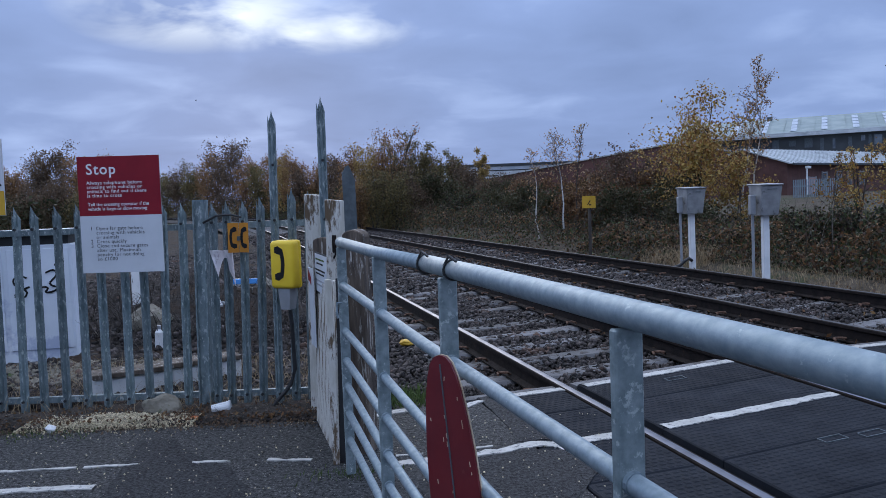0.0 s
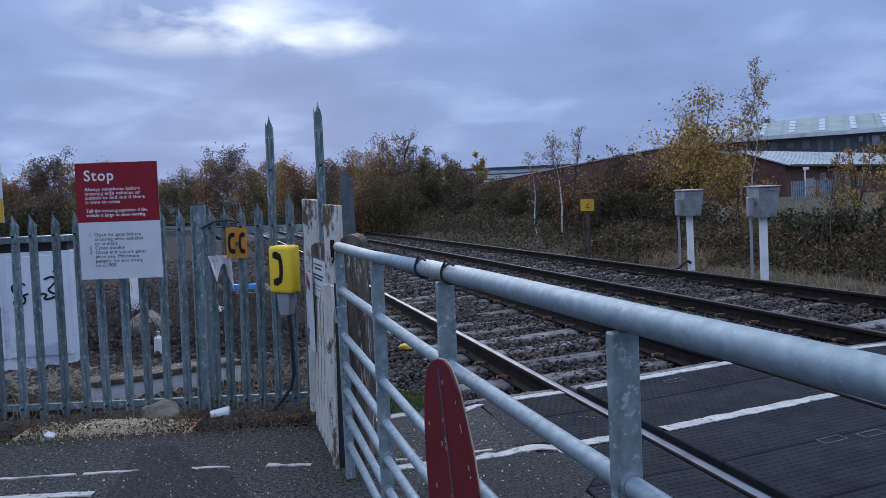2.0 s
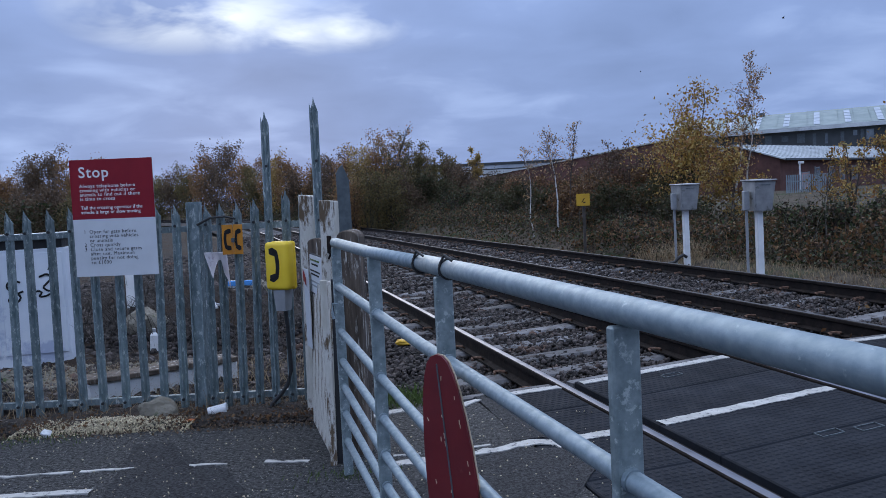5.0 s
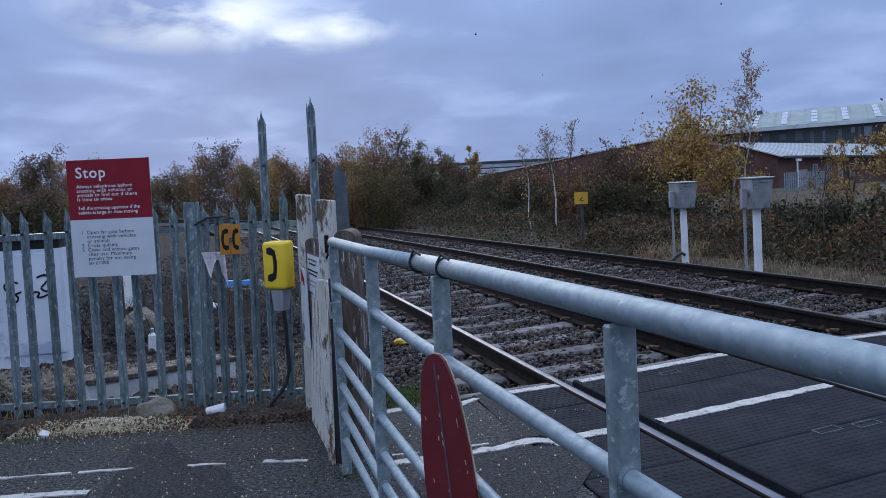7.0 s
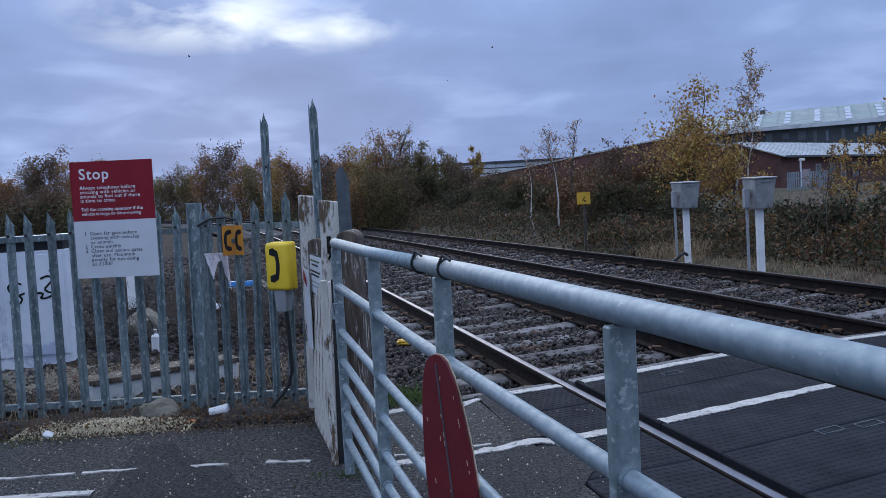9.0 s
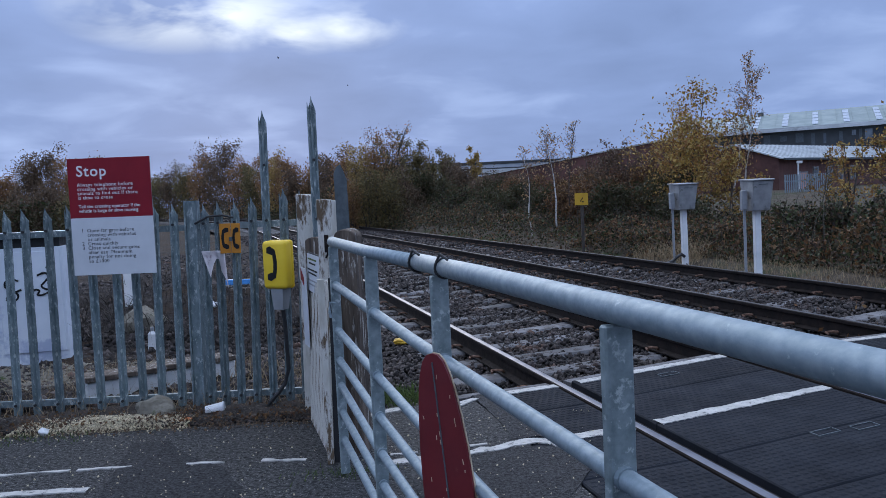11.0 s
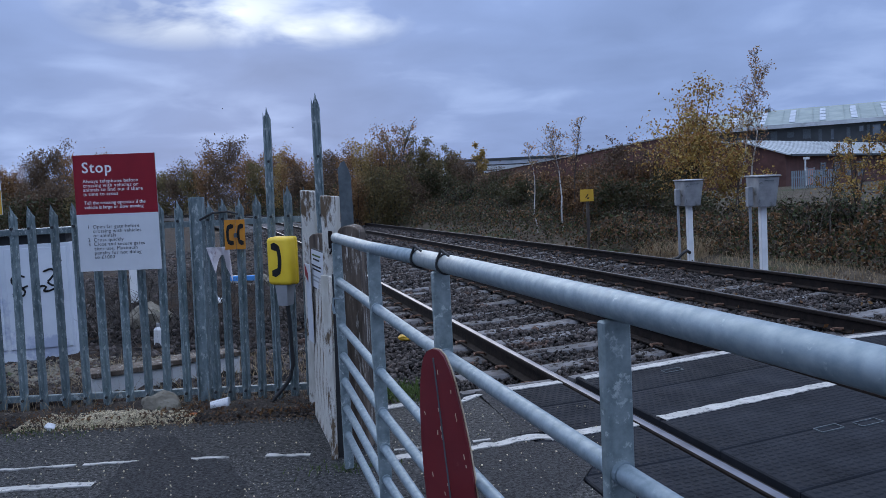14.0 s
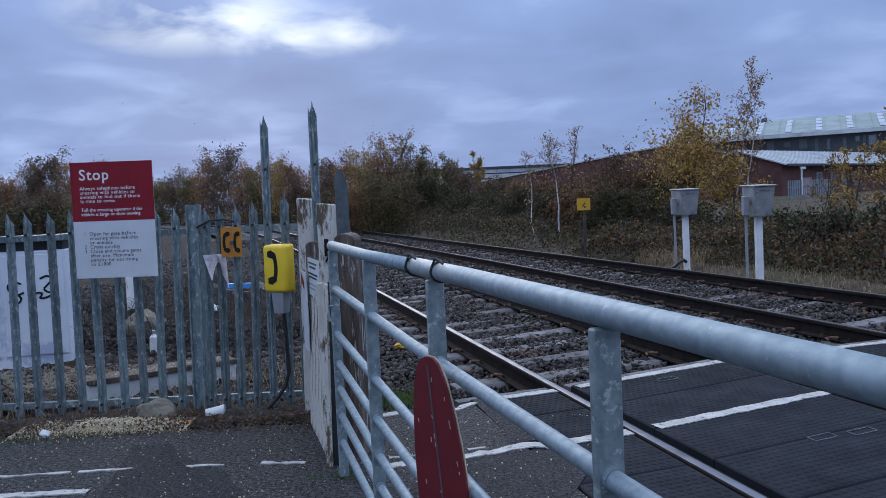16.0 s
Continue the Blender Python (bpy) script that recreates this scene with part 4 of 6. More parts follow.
def make_orange():
    root = thing("telephone_sign", pose(-1.452, 5.345, 1.085, 0, 1.0, 0), "orange folded sign with two black telephone symbols", "sign")
    for x, a in ((-0.036, 24), (0.036, -20)):
        bm = bmesh.new()
        box(bm, 0.074, 0.003, 0.205, Matrix.Translation((x, 0, 0.105)) @ pose(0, 0, 0, 0, 0, a), 0.001)
        p = part("plate", bm, M["orange"], root)
        bm = bmesh.new()
        handset(bm, 0.150, Matrix.Translation((x - 0.002, -0.003, 0.105)) @ pose(0, 0, 0, 0, 0, a))
        part("handset_mark", bm, M["ink"], p, "black printed telephone receiver")
    bm = bmesh.new()
    box(bm, 0.02, 0.05, 0.03, pose(0, 0.02, 0.1))
    part("bracket", bm, M["dark_steel"], root)


make_orange()


def make_cloth():
    bm = bmesh.new()
    n, k = 9, 10
    rows = []
    for j in range(k):
        q = j / (k - 1)
        row = []
        for i in range(n):
            u = i / (n - 1) - 0.5
            hang = 0.045 + 0.15 * abs(2 * u + 0.15) ** 1.6
            row.append(bm.verts.new((u * 0.125 * (1 - 0.30 * q) + 0.025 * q, -0.012 * math.cos(i * 2.2) - 0.02 * q * math.sin(i * 1.3), -q * hang)))
        rows.append(row)
    for a, b in zip(rows, rows[1:]):
        for i in range(n - 1):
            bm.faces.new((a[i], a[i + 1], b[i + 1], b[i]))
    bmesh.ops.solidify(bm, geom=bm.faces[:], thickness=0.003)
    ob = part("rag", bm, M["cloth"], smooth=True)
    ob.matrix_basis = pose(-1.575, 5.345, 1.11) @ Matrix.Diagonal((1.25, 1.2, 1.15, 1))
    tagged(ob, "dirty white rag caught on the fence pales", "rag")


make_cloth()


def beam(name, sx, sy, h, m, material, parent=None, label="", round_top=0.0, seed=1, bevel=0.006):
    """A timber post: bevelled, slightly twisted and worn, with a rounded or chewed top."""
    bm = bmesh.new()
    box(bm, sx, sy, h, pose(0, 0, h / 2), bevel)
    bmesh.ops.subdivide_edges(bm, edges=[e for e in bm.edges if abs(e.verts[0].co.z - e.verts[1].co.z) > h * 0.5], cuts=10, use_grid_fill=True)
    if round_top:
        bmesh.ops.subdivide_edges(bm, edges=[e for e in bm.edges if min(v.co.z for v in e.verts) > h - 0.02 and abs(e.verts[0].co.x - e.verts[1].co.x) > sx * 0.4], cuts=7)
    for v in bm.verts:
        p = v.co + Vector((seed * 3.1, seed, 0))
        v.co += Vector((noise.noise(p * 6), noise.noise(p * 6 + Vector((9, 9, 9))), 0)) * 0.007
        if v.co.z > h * 0.9:
            if round_top:
                v.co.z -= round_top * (1 - math.sqrt(max(0, 1 - min(1, abs(v.co.x) / (sx * 0.52)) ** 2)))
            else:
                v.co.z += noise.noise(p * 14) * 0.03
    ob = part(name, bm, material, parent, label)
    ob.matrix_basis = m
    return ob


def make_timber():
    tagged(beam("gate_post", 0.125, 0.13, 1.262, pose(-0.530, 4.32, -0.01, 0.8, 0.6, -12), M["timber"], round_top=0.05, seed=2), "weathered brown timber gate post with rounded top", "post")
    root = thing("timber_barrier", Matrix(), "peeling white painted timber posts and boards beside the gate", "barrier")
    beam("post", 0.100, 0.075, 1.465, pose(-0.925, 5.22, -0.01, 0, 0.8, -10), M["peeled"], root, "white painted square post", seed=3)
    beam("post", 0.125, 0.11, 1.20, pose(-0.795, 4.93, -0.01, 0, 0.2, -14), M["timber"], root, "bare grey weathered post", round_top=0.03, seed=4)
    front = beam("post", 0.088, 0.09, 1.435, pose(-0.668, 4.46, -0.01, 0, 0.7, -14), M["peeled"], root, "peeling white post with iron latch", seed=5)
    bm = bmesh.new()
    box(bm, 0.026, 0.008, 0.10, pose(0.012, -0.051, 1.18), 0.003)
    sweep(bm, [(0.012, -0.056, 1.20), (0.022, -0.066, 1.17), (0.022, -0.066, 1.12), (0.01, -0.06, 1.10)], 0.006, 6)
    part("latch", bm, M["rust"], front, "rusty iron latch")
    bm = bmesh.new()
    box(bm, 0.050, 0.02, 1.0, pose(-0.602, 4.13, 0.50, 0, 1.2, 0), 0.003)
    part("stop_strip", bm, M["black"], root, "dark strip down the end of the boards")
    # boards in a plane that runs from the fence to the gate
    a, b = Vector((-0.892, 4.95, 0)), Vector((-0.645, 4.12, 0))
    d = (b - a).normalized()
    turn = math.degrees(math.atan2(d.y, d.x))
    length = (b - a).length
    for i in range(6):
        w = length / 6
        c = a + d * (w * (i + 0.5))
        bm = bmesh.new()
        h = 0.93 + 0.02 * (i % 3) - (0.05 if i == 2 else 0)
        box(bm, w - 0.005, 0.022, h, pose(0, 0, h / 2 + 0.01), 0.003)
        o = part("board", bm, M["peeled"], root)
        o.matrix_basis = Matrix.Translation(c) @ pose(0, 0, 0, 0, 2.4, 0) @ pose(0, 0, 0, 0, 0, turn)
    bm = bmesh.new()
    box(bm, 0.028, 0.035, 1.0, Matrix.Translation(b + Vector((-0.008, -0.02, 0.5))) @ pose(0, 0, 0, 0, 0, turn), 0.004)
    part("corner_batten", bm, M["peeled"], root)
    # small notice on the boards
    nroot = thing("notice_plate", Matrix.Translation((-0.788, 4.70, 0.845)) @ pose(0, 0, 0, 0, 1.5, 0) @ pose(0, 0, 0, 0, 0, -71), "weathered white notice plate with unreadable print", "sign")
    part("plate", box(bmesh.new(), 0.46, 0.006, 0.255, pose(0, 0, 0.128), 0.002), M["black"], nroot, "dark backing plate")
    face = part("face", box(bmesh.new(), 0.43, 0.003, 0.232, pose(0, -0.005, 0.130), 0.001), M["white"], nroot)
    for z, w, c in ((0.215, 0.30, "moss"), (0.190, 0.22, "ink"), (0.150, 0.34, "ink"), (0.128, 0.28, "ink"), (0.085, 0.32, "grey_plastic"), (0.060, 0.24, "grey_plastic")):
        part("print_bar", box(bmesh.new(), w, 0.0015, 0.010, pose(-0.02, -0.0072, z)), M[c], face)
    nroot = thing("notice_plate", Matrix.Translation((-0.885, 4.90, 0.42)) @ pose(0, 0, 0, 0, 0, -70), "narrow white notice plate with red upper corner", "sign")
    bm = bmesh.new()
    box(bm, 0.16, 0.005, 0.50, pose(0, 0, 0.33), 0.002)
    part("plate", bm, M["white"], nroot)
    bm = bmesh.new()
    prism(bm, [(-0.078, 0.575), (0.02, 0.52), (0.02, 0.47), (-0.078, 0.51)], 0.002, pose(0, -0.005, 0))
    part("red_band", bm, M["red"], nroot, "red band")


make_timber()

# ---- behind the fence ----


def make_kiosk():
    root = thing("utility_kiosk", pose(-4.60, 7.03, 0.035, 0, 0, 13), "white utility kiosk with flat roof and black graffiti", "kiosk")
    bm = bmesh.new()
    box(bm, 2.26, 0.40, 1.07, pose(0, 0, 0.56), 0.01)
    part("body", bm, M["kiosk"], root)
    for i in range(4):
        bm = bmesh.new()
        box(bm, 0.52, 0.014, 0.92, pose(-0.84 + i * 0.56, -0.205, 0.60), 0.005)
        dr = part("door", bm, M["kiosk"], root)
        bm = bmesh.new()
        box(bm, 0.03, 0.02, 0.10, pose(-0.64 + i * 0.56, -0.218, 0.62), 0.004)
        part("handle", bm, M["aluminium"], dr)
    bm = bmesh.new()
    box(bm, 2.20, 0.36, 0.10, pose(0, 0, 1.13), 0.004)
    part("vent_gap", bm, M["black"], root, "dark ventilation gap under the roof")
    bm = bmesh.new()
    box(bm, 2.34, 0.52, 0.05, pose(0, 0, 1.205), 0.008)
    part("roof", bm, M["paint_white"], root, "pale flat roof slab")
    bm = bmesh.new()
    box(bm, 2.30, 0.46, 0.07, pose(0, 0, 0.0), 0.008)
    part("plinth", bm, M["concrete"], root)
    for pts in ([(0.62, 0.80), (0.56, 0.83), (0.50, 0.79), (0.52, 0.73), (0.60, 0.70), (0.62, 0.65), (0.56, 0.61), (0.50, 0.64), (0.56, 0.69), (0.64, 0.72)],
                [(0.70, 0.66), (0.75, 0.72), (0.80, 0.70), (0.76, 0.66), (0.82, 0.66), (0.88, 0.69)],
                [(0.78, 0.84), (0.85, 0.87), (0.88, 0.82), (0.83, 0.77), (0.80, 0.74), (0.86, 0.70), (0.91, 0.73)],
                [(0.86, 0.90), (0.88, 0.94)], [(0.91, 0.90), (0.935, 0.94)]):
        bm = bmesh.new()
        for _ in range(2):
            pts = pts[:1] + [(a[0] * (1 - q) + b[0] * q, a[1] * (1 - q) + b[1] * q) for a, b in zip(pts, pts[1:]) for q in (0.25, 0.75)] + pts[-1:]
        sweep(bm, [(x + 0.12, -0.214, z) for x, z in pts], 0.009, 5)
        part("graffiti", bm, M["ink"], root, "black sprayed scrawl")
    tagged(part("orange_netting", box(bmesh.new(), 1.5, 0.05, 0.05, pose(-4.05, 6.80, 0.05, 0, 1, 13), 0.02, 2), M["terracotta"]), "strip of orange plastic netting on the gravel", "netting")


make_kiosk()


def make_trough():
    root = thing("cable_trough", Matrix(), "white concrete cable trough with worn brown timber edge", "trough")
    a, b = Vector((-2.72, 5.72, 0)), Vector((-1.80, 6.40, 0))
    d = (b - a).normalized()
    turn = math.degrees(math.atan2(d.y, d.x))
    for i in range(2):
        c = a + d * (0.29 + 0.57 * i)
        bm = bmesh.new()
        box(bm, 0.56, 0.20, 0.21, Matrix.Translation(c + Vector((0, 0, 0.055))) @ pose(0, 0, 0, 0, rng.normal(0, 0.6), turn), 0.01)
        part("block", bm, M["paint_white"], root)
        bm = bmesh.new()
        box(bm, 0.575, 0.24, 0.04, Matrix.Translation(c + Vector((0, -0.01, 0.185))) @ pose(0, 0, 0, 0, rng.normal(0, 0.8), turn), 0.006)
        part("edge_board", bm, M["timber"], root, "worn brown timber edge")


make_trough()


def lump(name, x, y, z, r, material, label, category, seed, squash=(1, 1, 0.7)):
    """A rounded irregular body: stones, crumpled bags."""
    bm = bmesh.new()
    bmesh.ops.create_icosphere(bm, subdivisions=3, radius=r)
    for v in bm.verts:
        q = v.co / r
        v.co = Vector((v.co.x * squash[0], v.co.y * squash[1], v.co.z * squash[2])) * (1 + 0.35 * noise.noise(q * 1.4 + Vector((seed, 0, 0))) + 0.12 * noise.noise(q * 4 + Vector((0, seed, 0))))
    ob = part(name, bm, material)
    ob.matrix_basis = pose(x, y, z)
    return tagged(ob, label, category)


lump("boulder", -2.02, 5.27, 0.03, 0.14, M["rock"], "mossy brown stone lying against the fence foot", "stone", 3, (1.1, 0.6, 0.72))
lump("boulder", -3.12, 7.95, 0.26, 0.22, M["rock"], "pale boulder on the ground behind the fence", "stone", 4)
lump("boulder", -3.0, 7.7, 0.05, 0.18, M["rock"], "pale boulder on the ground behind the fence", "stone", 6, (1.5, 0.8, 0.6))
lump("boulder", -2.5, 10.0, 0.30, 0.25, M["rock"], "pale boulder on the ground behind the fence", "stone", 8)
lump("plastic_bag", -2.62, 8.4, 0.36, 0.12, M["litter"], "crumpled white plastic bag behind the fence", "litter", 11, (1.3, 0.7, 0.5))
lump("plastic_bag", -2.55, 9.2, 0.50, 0.10, M["litter"], "crumpled white plastic bag behind the fence", "litter", 14, (1.3, 0.7, 0.6))
lump("plastic_bag", -0.50, 8.43, -0.14, 0.075, M["sign_yellow"], "crumpled yellow packet lying on the ballast", "litter", 17, (1.2, 0.8, 0.5))
lump("litter_scrap", -2.62, 4.93, 0.02, 0.035, M["litter"], "crushed white paper cup on the soil", "litter", 21)
lump("litter_scrap", -1.30, 5.12, 0.01, 0.05, M["litter"], "blue and white torn packet on the soil", "litter", 23, (1.3, 0.8, 0.35))
lump("litter_scrap", -1.72, 5.10, 0.01, 0.045, M["terracotta"], "orange torn packet on the soil", "litter", 25, (1.5, 0.8, 0.3))


def make_cup():
    root = thing("paper_cup", pose(-1.60, 5.22, 0.04, 0, 84, 8), "white paper cup lying on its side by the fence", "cup")
    bm = bmesh.new()
    bmesh.ops.create_cone(bm, cap_ends=True, segments=20, radius1=0.030, radius2=0.040, depth=0.12)
    part("body", bm, M["litter"], root, smooth=False)
    bm = bmesh.new()
    bmesh.ops.create_cone(bm, cap_ends=True, segments=20, radius1=0.043, radius2=0.041, depth=0.010, matrix=pose(0, 0, 0.062))
    part("lid", bm, M["white"], root)


make_cup()


def make_bottle():
    root = thing("plastic_bottle", pose(-2.79, 7.3, 0.08, 0, 3, 0), "white plastic bottle standing behind the fence", "bottle")
    bm = bmesh.new()
    tube(bm, (0, 0, 0), (0, 0, 0.17), 0.038, seg=14)
    tube(bm, (0, 0, 0.17), (0, 0, 0.20), 0.038, 0.016, seg=14)
    part("body", bm, M["litter"], root)
    bm = bmesh.new()
    tube(bm, (0, 0, 0.20), (0, 0, 0.235), 0.018, seg=10)
    part("cap", bm, M["grey_plastic"], root)


make_bottle()


def make_blue():
    root = thing("blue_marker_board", pose(-2.37, 9.0, 0.0, 0, 1, 6), "bright blue board on short timber stakes", "marker board")
    bm = bmesh.new()
    box(bm, 0.36, 0.03, 0.06, pose(0, 0, 0.54), 0.006)
    part("board", bm, M["blue"], root)
    bm = bmesh.new()
    box(bm, 0.26, 0.09, 0.46, pose(0, 0.02, 0.24), 0.006)
    part("stake", bm, M["timber"], root)


make_blue()
o = beam("marker_post", 0.12, 0.10, 1.3, pose(-3.42, 8.45, 0.05, 0, 0.4, 8), M["paint_white"], seed=9)
tagged(o, "white painted post standing in the earth mound", "post")


def scatter_stones(name, label, count, fn, size, material, seed):
    r = np.random.default_rng(seed)
    cube = np.array([(x, y, z) for x in (-1, 1) for y in (-1, 1) for z in (-1, 1)], float) * 0.7
    quad = np.array([(0, 1, 3, 2), (4, 6, 7, 5), (0, 4, 5, 1), (2, 3, 7, 6), (0, 2, 6, 4), (1, 5, 7, 3)])
    V, F = [], []
    for i in range(count):
        x, y, z = fn(r)
        k = size * r.uniform(0.4, 1.5)
        q = cube * (k * r.uniform(0.6, 1.2, 3)) + r.normal(0, 0.18 * k, cube.shape)
        rot = np.array(Euler(r.uniform(0, 6.28, 3)).to_matrix())
        V.append(q @ rot.T + (x, y, z + k * 0.3))
        F.append(quad + 8 * i)
    return tagged(arrays(name, np.concatenate(V), np.concatenate(F), material), label, "gravel", kind="stuff")


def grit_at(r):
    x = r.normal(-2.28, 0.38)
    x = min(max(x, -2.85), -1.72)
    y = r.normal(5.12, 0.085)
    top = 0.032 * math.exp(-((x + 2.28) / 0.45) ** 2) * max(0.0, 1 - abs(y - 5.12) / 0.25)
    return x, y, top + r.uniform(-0.02, 0.01)


scatter_stones("gravel_heap", "small spilled heap of cream gravel at the fence foot", 19000, grit_at, 0.0048, M["grit"], 5)
scatter_stones("gravel", "loose grey stones on the soil behind the fence", 17000, lambda r: ((lambda u, y: (u * y, y, ground_height(u * y, y) + 0.02))(r.uniform(-0.62, -0.06), 5.5 + 13 * r.random() ** 1.5)), 0.026, M["stone"], 6)
scatter_stones("gravel", "coarse loose stones between the fence and the tracks", 9000, lambda r: ((lambda u, y: (u * y, y, ground_height(u * y, y) + 0.02))(r.uniform(-0.5, -0.14), 9 + 19 * r.random() ** 1.3)), 0.042, M["stone"], 7)
scatter_stones("gravel", "grey loose gravel in front of the white kiosk", 5000, lambda r: ((lambda x, y: (x, y, ground_height(x, y) + 0.03))(r.uniform(-4.6, -2.3), 6.0 + 0.9 * r.random())), 0.016, M["rock"], 12)
scatter_stones("gravel", "fine loose grit along the edge of the asphalt", 2600, lambda r: (r.uniform(-4.2, -0.7), 4.98 + abs(r.normal(0, 0.15)), 0.0), 0.009, M["stone"], 9)
scatter_stones("gravel", "fine pale grit scattered on the asphalt", 700, lambda r: (r.uniform(-3.8, 0.9), r.uniform(3.3, 4.95), 0.004), 0.0034, M["grit"], 10)


def make_patch():
    """Newer darker asphalt laid in the road, a few millimetres proud."""
    for pts, label in (([(-1.94, 4.64), (-1.73, 4.66), (-1.50, 4.36), (-1.22, 4.10), (-1.04, 3.75), (-0.95, 2.6), (-2.0, 2.6), (-1.76, 3.757), (-1.84, 4.2)], "darker newer asphalt patch in the road"),
                       ([(0.32, 3.0), (0.72, 3.9), (0.58, 4.20), (0.40, 4.23), (0.10, 4.11), (-0.2, 3.8), (0.0, 2.6)], "darker newer asphalt patch beside the rubber panels"),
                       ([(0.34, 4.36), (0.50, 4.40), (0.72, 4.30), (0.42, 5.30), (0.25, 5.44), (0.16, 5.40), (0.30, 4.75)], "darker newer asphalt patch beside the rubber panels")):
        bm = bmesh.new()
        ring = []
        for (x0, y0), (x1, y1) in zip(pts, pts[1:] + pts[:1]):
            for q in np.linspace(0, 1, 8, endpoint=False):
                x, y = x0 + (x1 - x0) * q, y0 + (y1 - y0) * q
                ring.append((x + 0.02 * noise.noise(Vector((x * 9, y * 9, 0))), y + 0.02 * noise.noise(Vector((x * 9, y * 9, 4)))))
        hi, lo = [bm.verts.new((x, y, 0.0035)) for x, y in ring], [bm.verts.new((x, y, -0.02)) for x, y in ring]
        bm.faces.new(hi)
        for i in range(len(hi)):
            j = (i + 1) % len(hi)
            bm.faces.new((hi[i], lo[i], lo[j], hi[j]))
        bmesh.ops.recalc_face_normals(bm, faces=bm.faces)
        tagged(part("road_patch", bm, M["patch"]), label, "road patch", kind="structure")


make_patch()

# ---- across the track ----


def make_cabinet(m, label, w, conduit):
    root = thing("equipment_cabinet", m, label, "equipment cabinet", "trackside cabinets")
    bm = bmesh.new()
    a = [(-w / 2, -0.17, 0.97), (w / 2, -0.17, 0.97), (w / 2, 0.17, 0.97), (-w / 2, 0.17, 0.97)]
    b = [(-w / 2 - 0.03, -0.25, 1.42), (w / 2 + 0.03, -0.25, 1.42), (w / 2 + 0.03, 0.20, 1.44), (-w / 2 - 0.03, 0.20, 1.44)]
    lo, hi = [bm.verts.new(p) for p in a], [bm.verts.new(p) for p in b]
    for i in range(4):
        bm.faces.new((lo[i], lo[(i + 1) % 4], hi[(i + 1) % 4], hi[i]))
    bm.faces.new(lo[::-1])
    bm.faces.new(hi)
    bmesh.ops.bevel(bm, geom=bm.edges[:], offset=0.008, segments=2, affect="EDGES")
    body = part("case", bm, M["aluminium"], root)
    bm = bmesh.new()
    box(bm, w + 0.09, 0.50, 0.022, pose(0, -0.02, 1.445, 1.5, 0, 0), 0.006)
    part("lid", bm, M["aluminium"], root)
    bm = bmesh.new()
    box(bm, w * 0.55, 0.004, 0.010, pose(0, -0.252, 1.37, -10, 0, 0))
    part("seam", bm, M["dark_steel"], body)
    bm = bmesh.new()
    box(bm, 0.095, 0.10, 1.10, pose(0.0, 0, 0.43), 0.006)
    part("post", bm, M["paint_white"], root, "white painted post")
    bm = bmesh.new()
    box(bm, 0.085, 0.10, 0.30, pose(-w / 2 - 0.085, -0.04, 1.14), 0.01)
    bm2 = bmesh.new()
    tube(bm2, (-w / 2 - 0.07, -0.02, -0.05), (-w / 2 - 0.07, -0.02, 1.0), 0.022, seg=10)
    side = part("side_box", bm, M["grey_plastic"], root, "grey side box")
    part("conduit", bm2, M["grey_plastic"], side)
    if conduit:
        bm = bmesh.new()
        sweep(bm, [(-0.04, -0.06, 0.10), (-0.12, -0.10, 0.15), (-0.22, -0.12, 0.10), (-0.30, -0.12, 0.03), (-0.42, -0.12, 0.0)], 0.03, 8)
        part("hose", bm, M["black"], root, "black cable hose")


make_cabinet(pose(4.505, 14.5, 0.0, 0, -0.6, 8), "aluminium trackside cabinet on a white post with cable hose", 0.30, True)
make_cabinet(pose(4.915, 12.15, 0.0, 0, -0.4, 4), "aluminium trackside cabinet on a white post", 0.27, False)


def make_yellow_sign():
    root = thing("trackside_sign", pose(3.34, 18.6, 0.0, 0, 0.3, -4), "small yellow trackside sign on a grey post", "sign")
    bm = bmesh.new()
    box(bm, 0.315, 0.006, 0.285, pose(0, 0, 1.215), 0.002)
    p = part("plate", bm, M["sign_yellow"], root)
    bm = bmesh.new()
    box(bm, 0.02, 0.003, 0.12, pose(0.0, -0.005, 1.20, 0, 35, 0))
    box(bm, 0.05, 0.003, 0.03, pose(0.03, -0.005, 1.15))
    part("mark", bm, M["ink"], p, "small black mark")
    bm = bmesh.new()
    box(bm, 0.065, 0.07, 1.30, pose(0.02, 0.05, 0.50), 0.004)
    part("post", bm, M["bark"], root, "dark weathered post")


make_yellow_sign()


def make_warning():
    """The edge of a white plate with a yellow triangle that stands beyond the fence's end."""
    root = thing("warning_sign", pose(-3.215, 5.30, 1.405, 0, 0.5, 0), "white warning plate with black-edged yellow triangle", "sign")
    bm = bmesh.new()
    box(bm, 0.40, 0.004, 0.52, pose(0, 0, 0.26), 0.001)
    part("plate", bm, M["white"], root)
    bm = bmesh.new()
    prism(bm, [(-0.185, 0.20), (0.185, 0.20), (0.0, 0.50)], 0.002, pose(0, -0.004, 0))
    part("triangle_edge", bm, M["ink"], root, "black triangle border")
    bm = bmesh.new()
    prism(bm, [(-0.145, 0.222), (0.145, 0.222), (0.0, 0.457)], 0.002, pose(0, -0.0065, 0))
    part("triangle", bm, M["sign_yellow"], root, "yellow triangle")
    bm = bmesh.new()
    box(bm, 0.395, 0.002, 0.165, pose(0, -0.004, 0.085))
    part("yellow_band", bm, M["sign_yellow"], root, "yellow lower band")
    bm = bmesh.new()
    box(bm, 0.05, 0.05, 1.9, pose(-0.1, 0.2, -0.47), 0.003)
    part("post", bm, M["galv"], root)


make_warning()

# ---- buildings ----


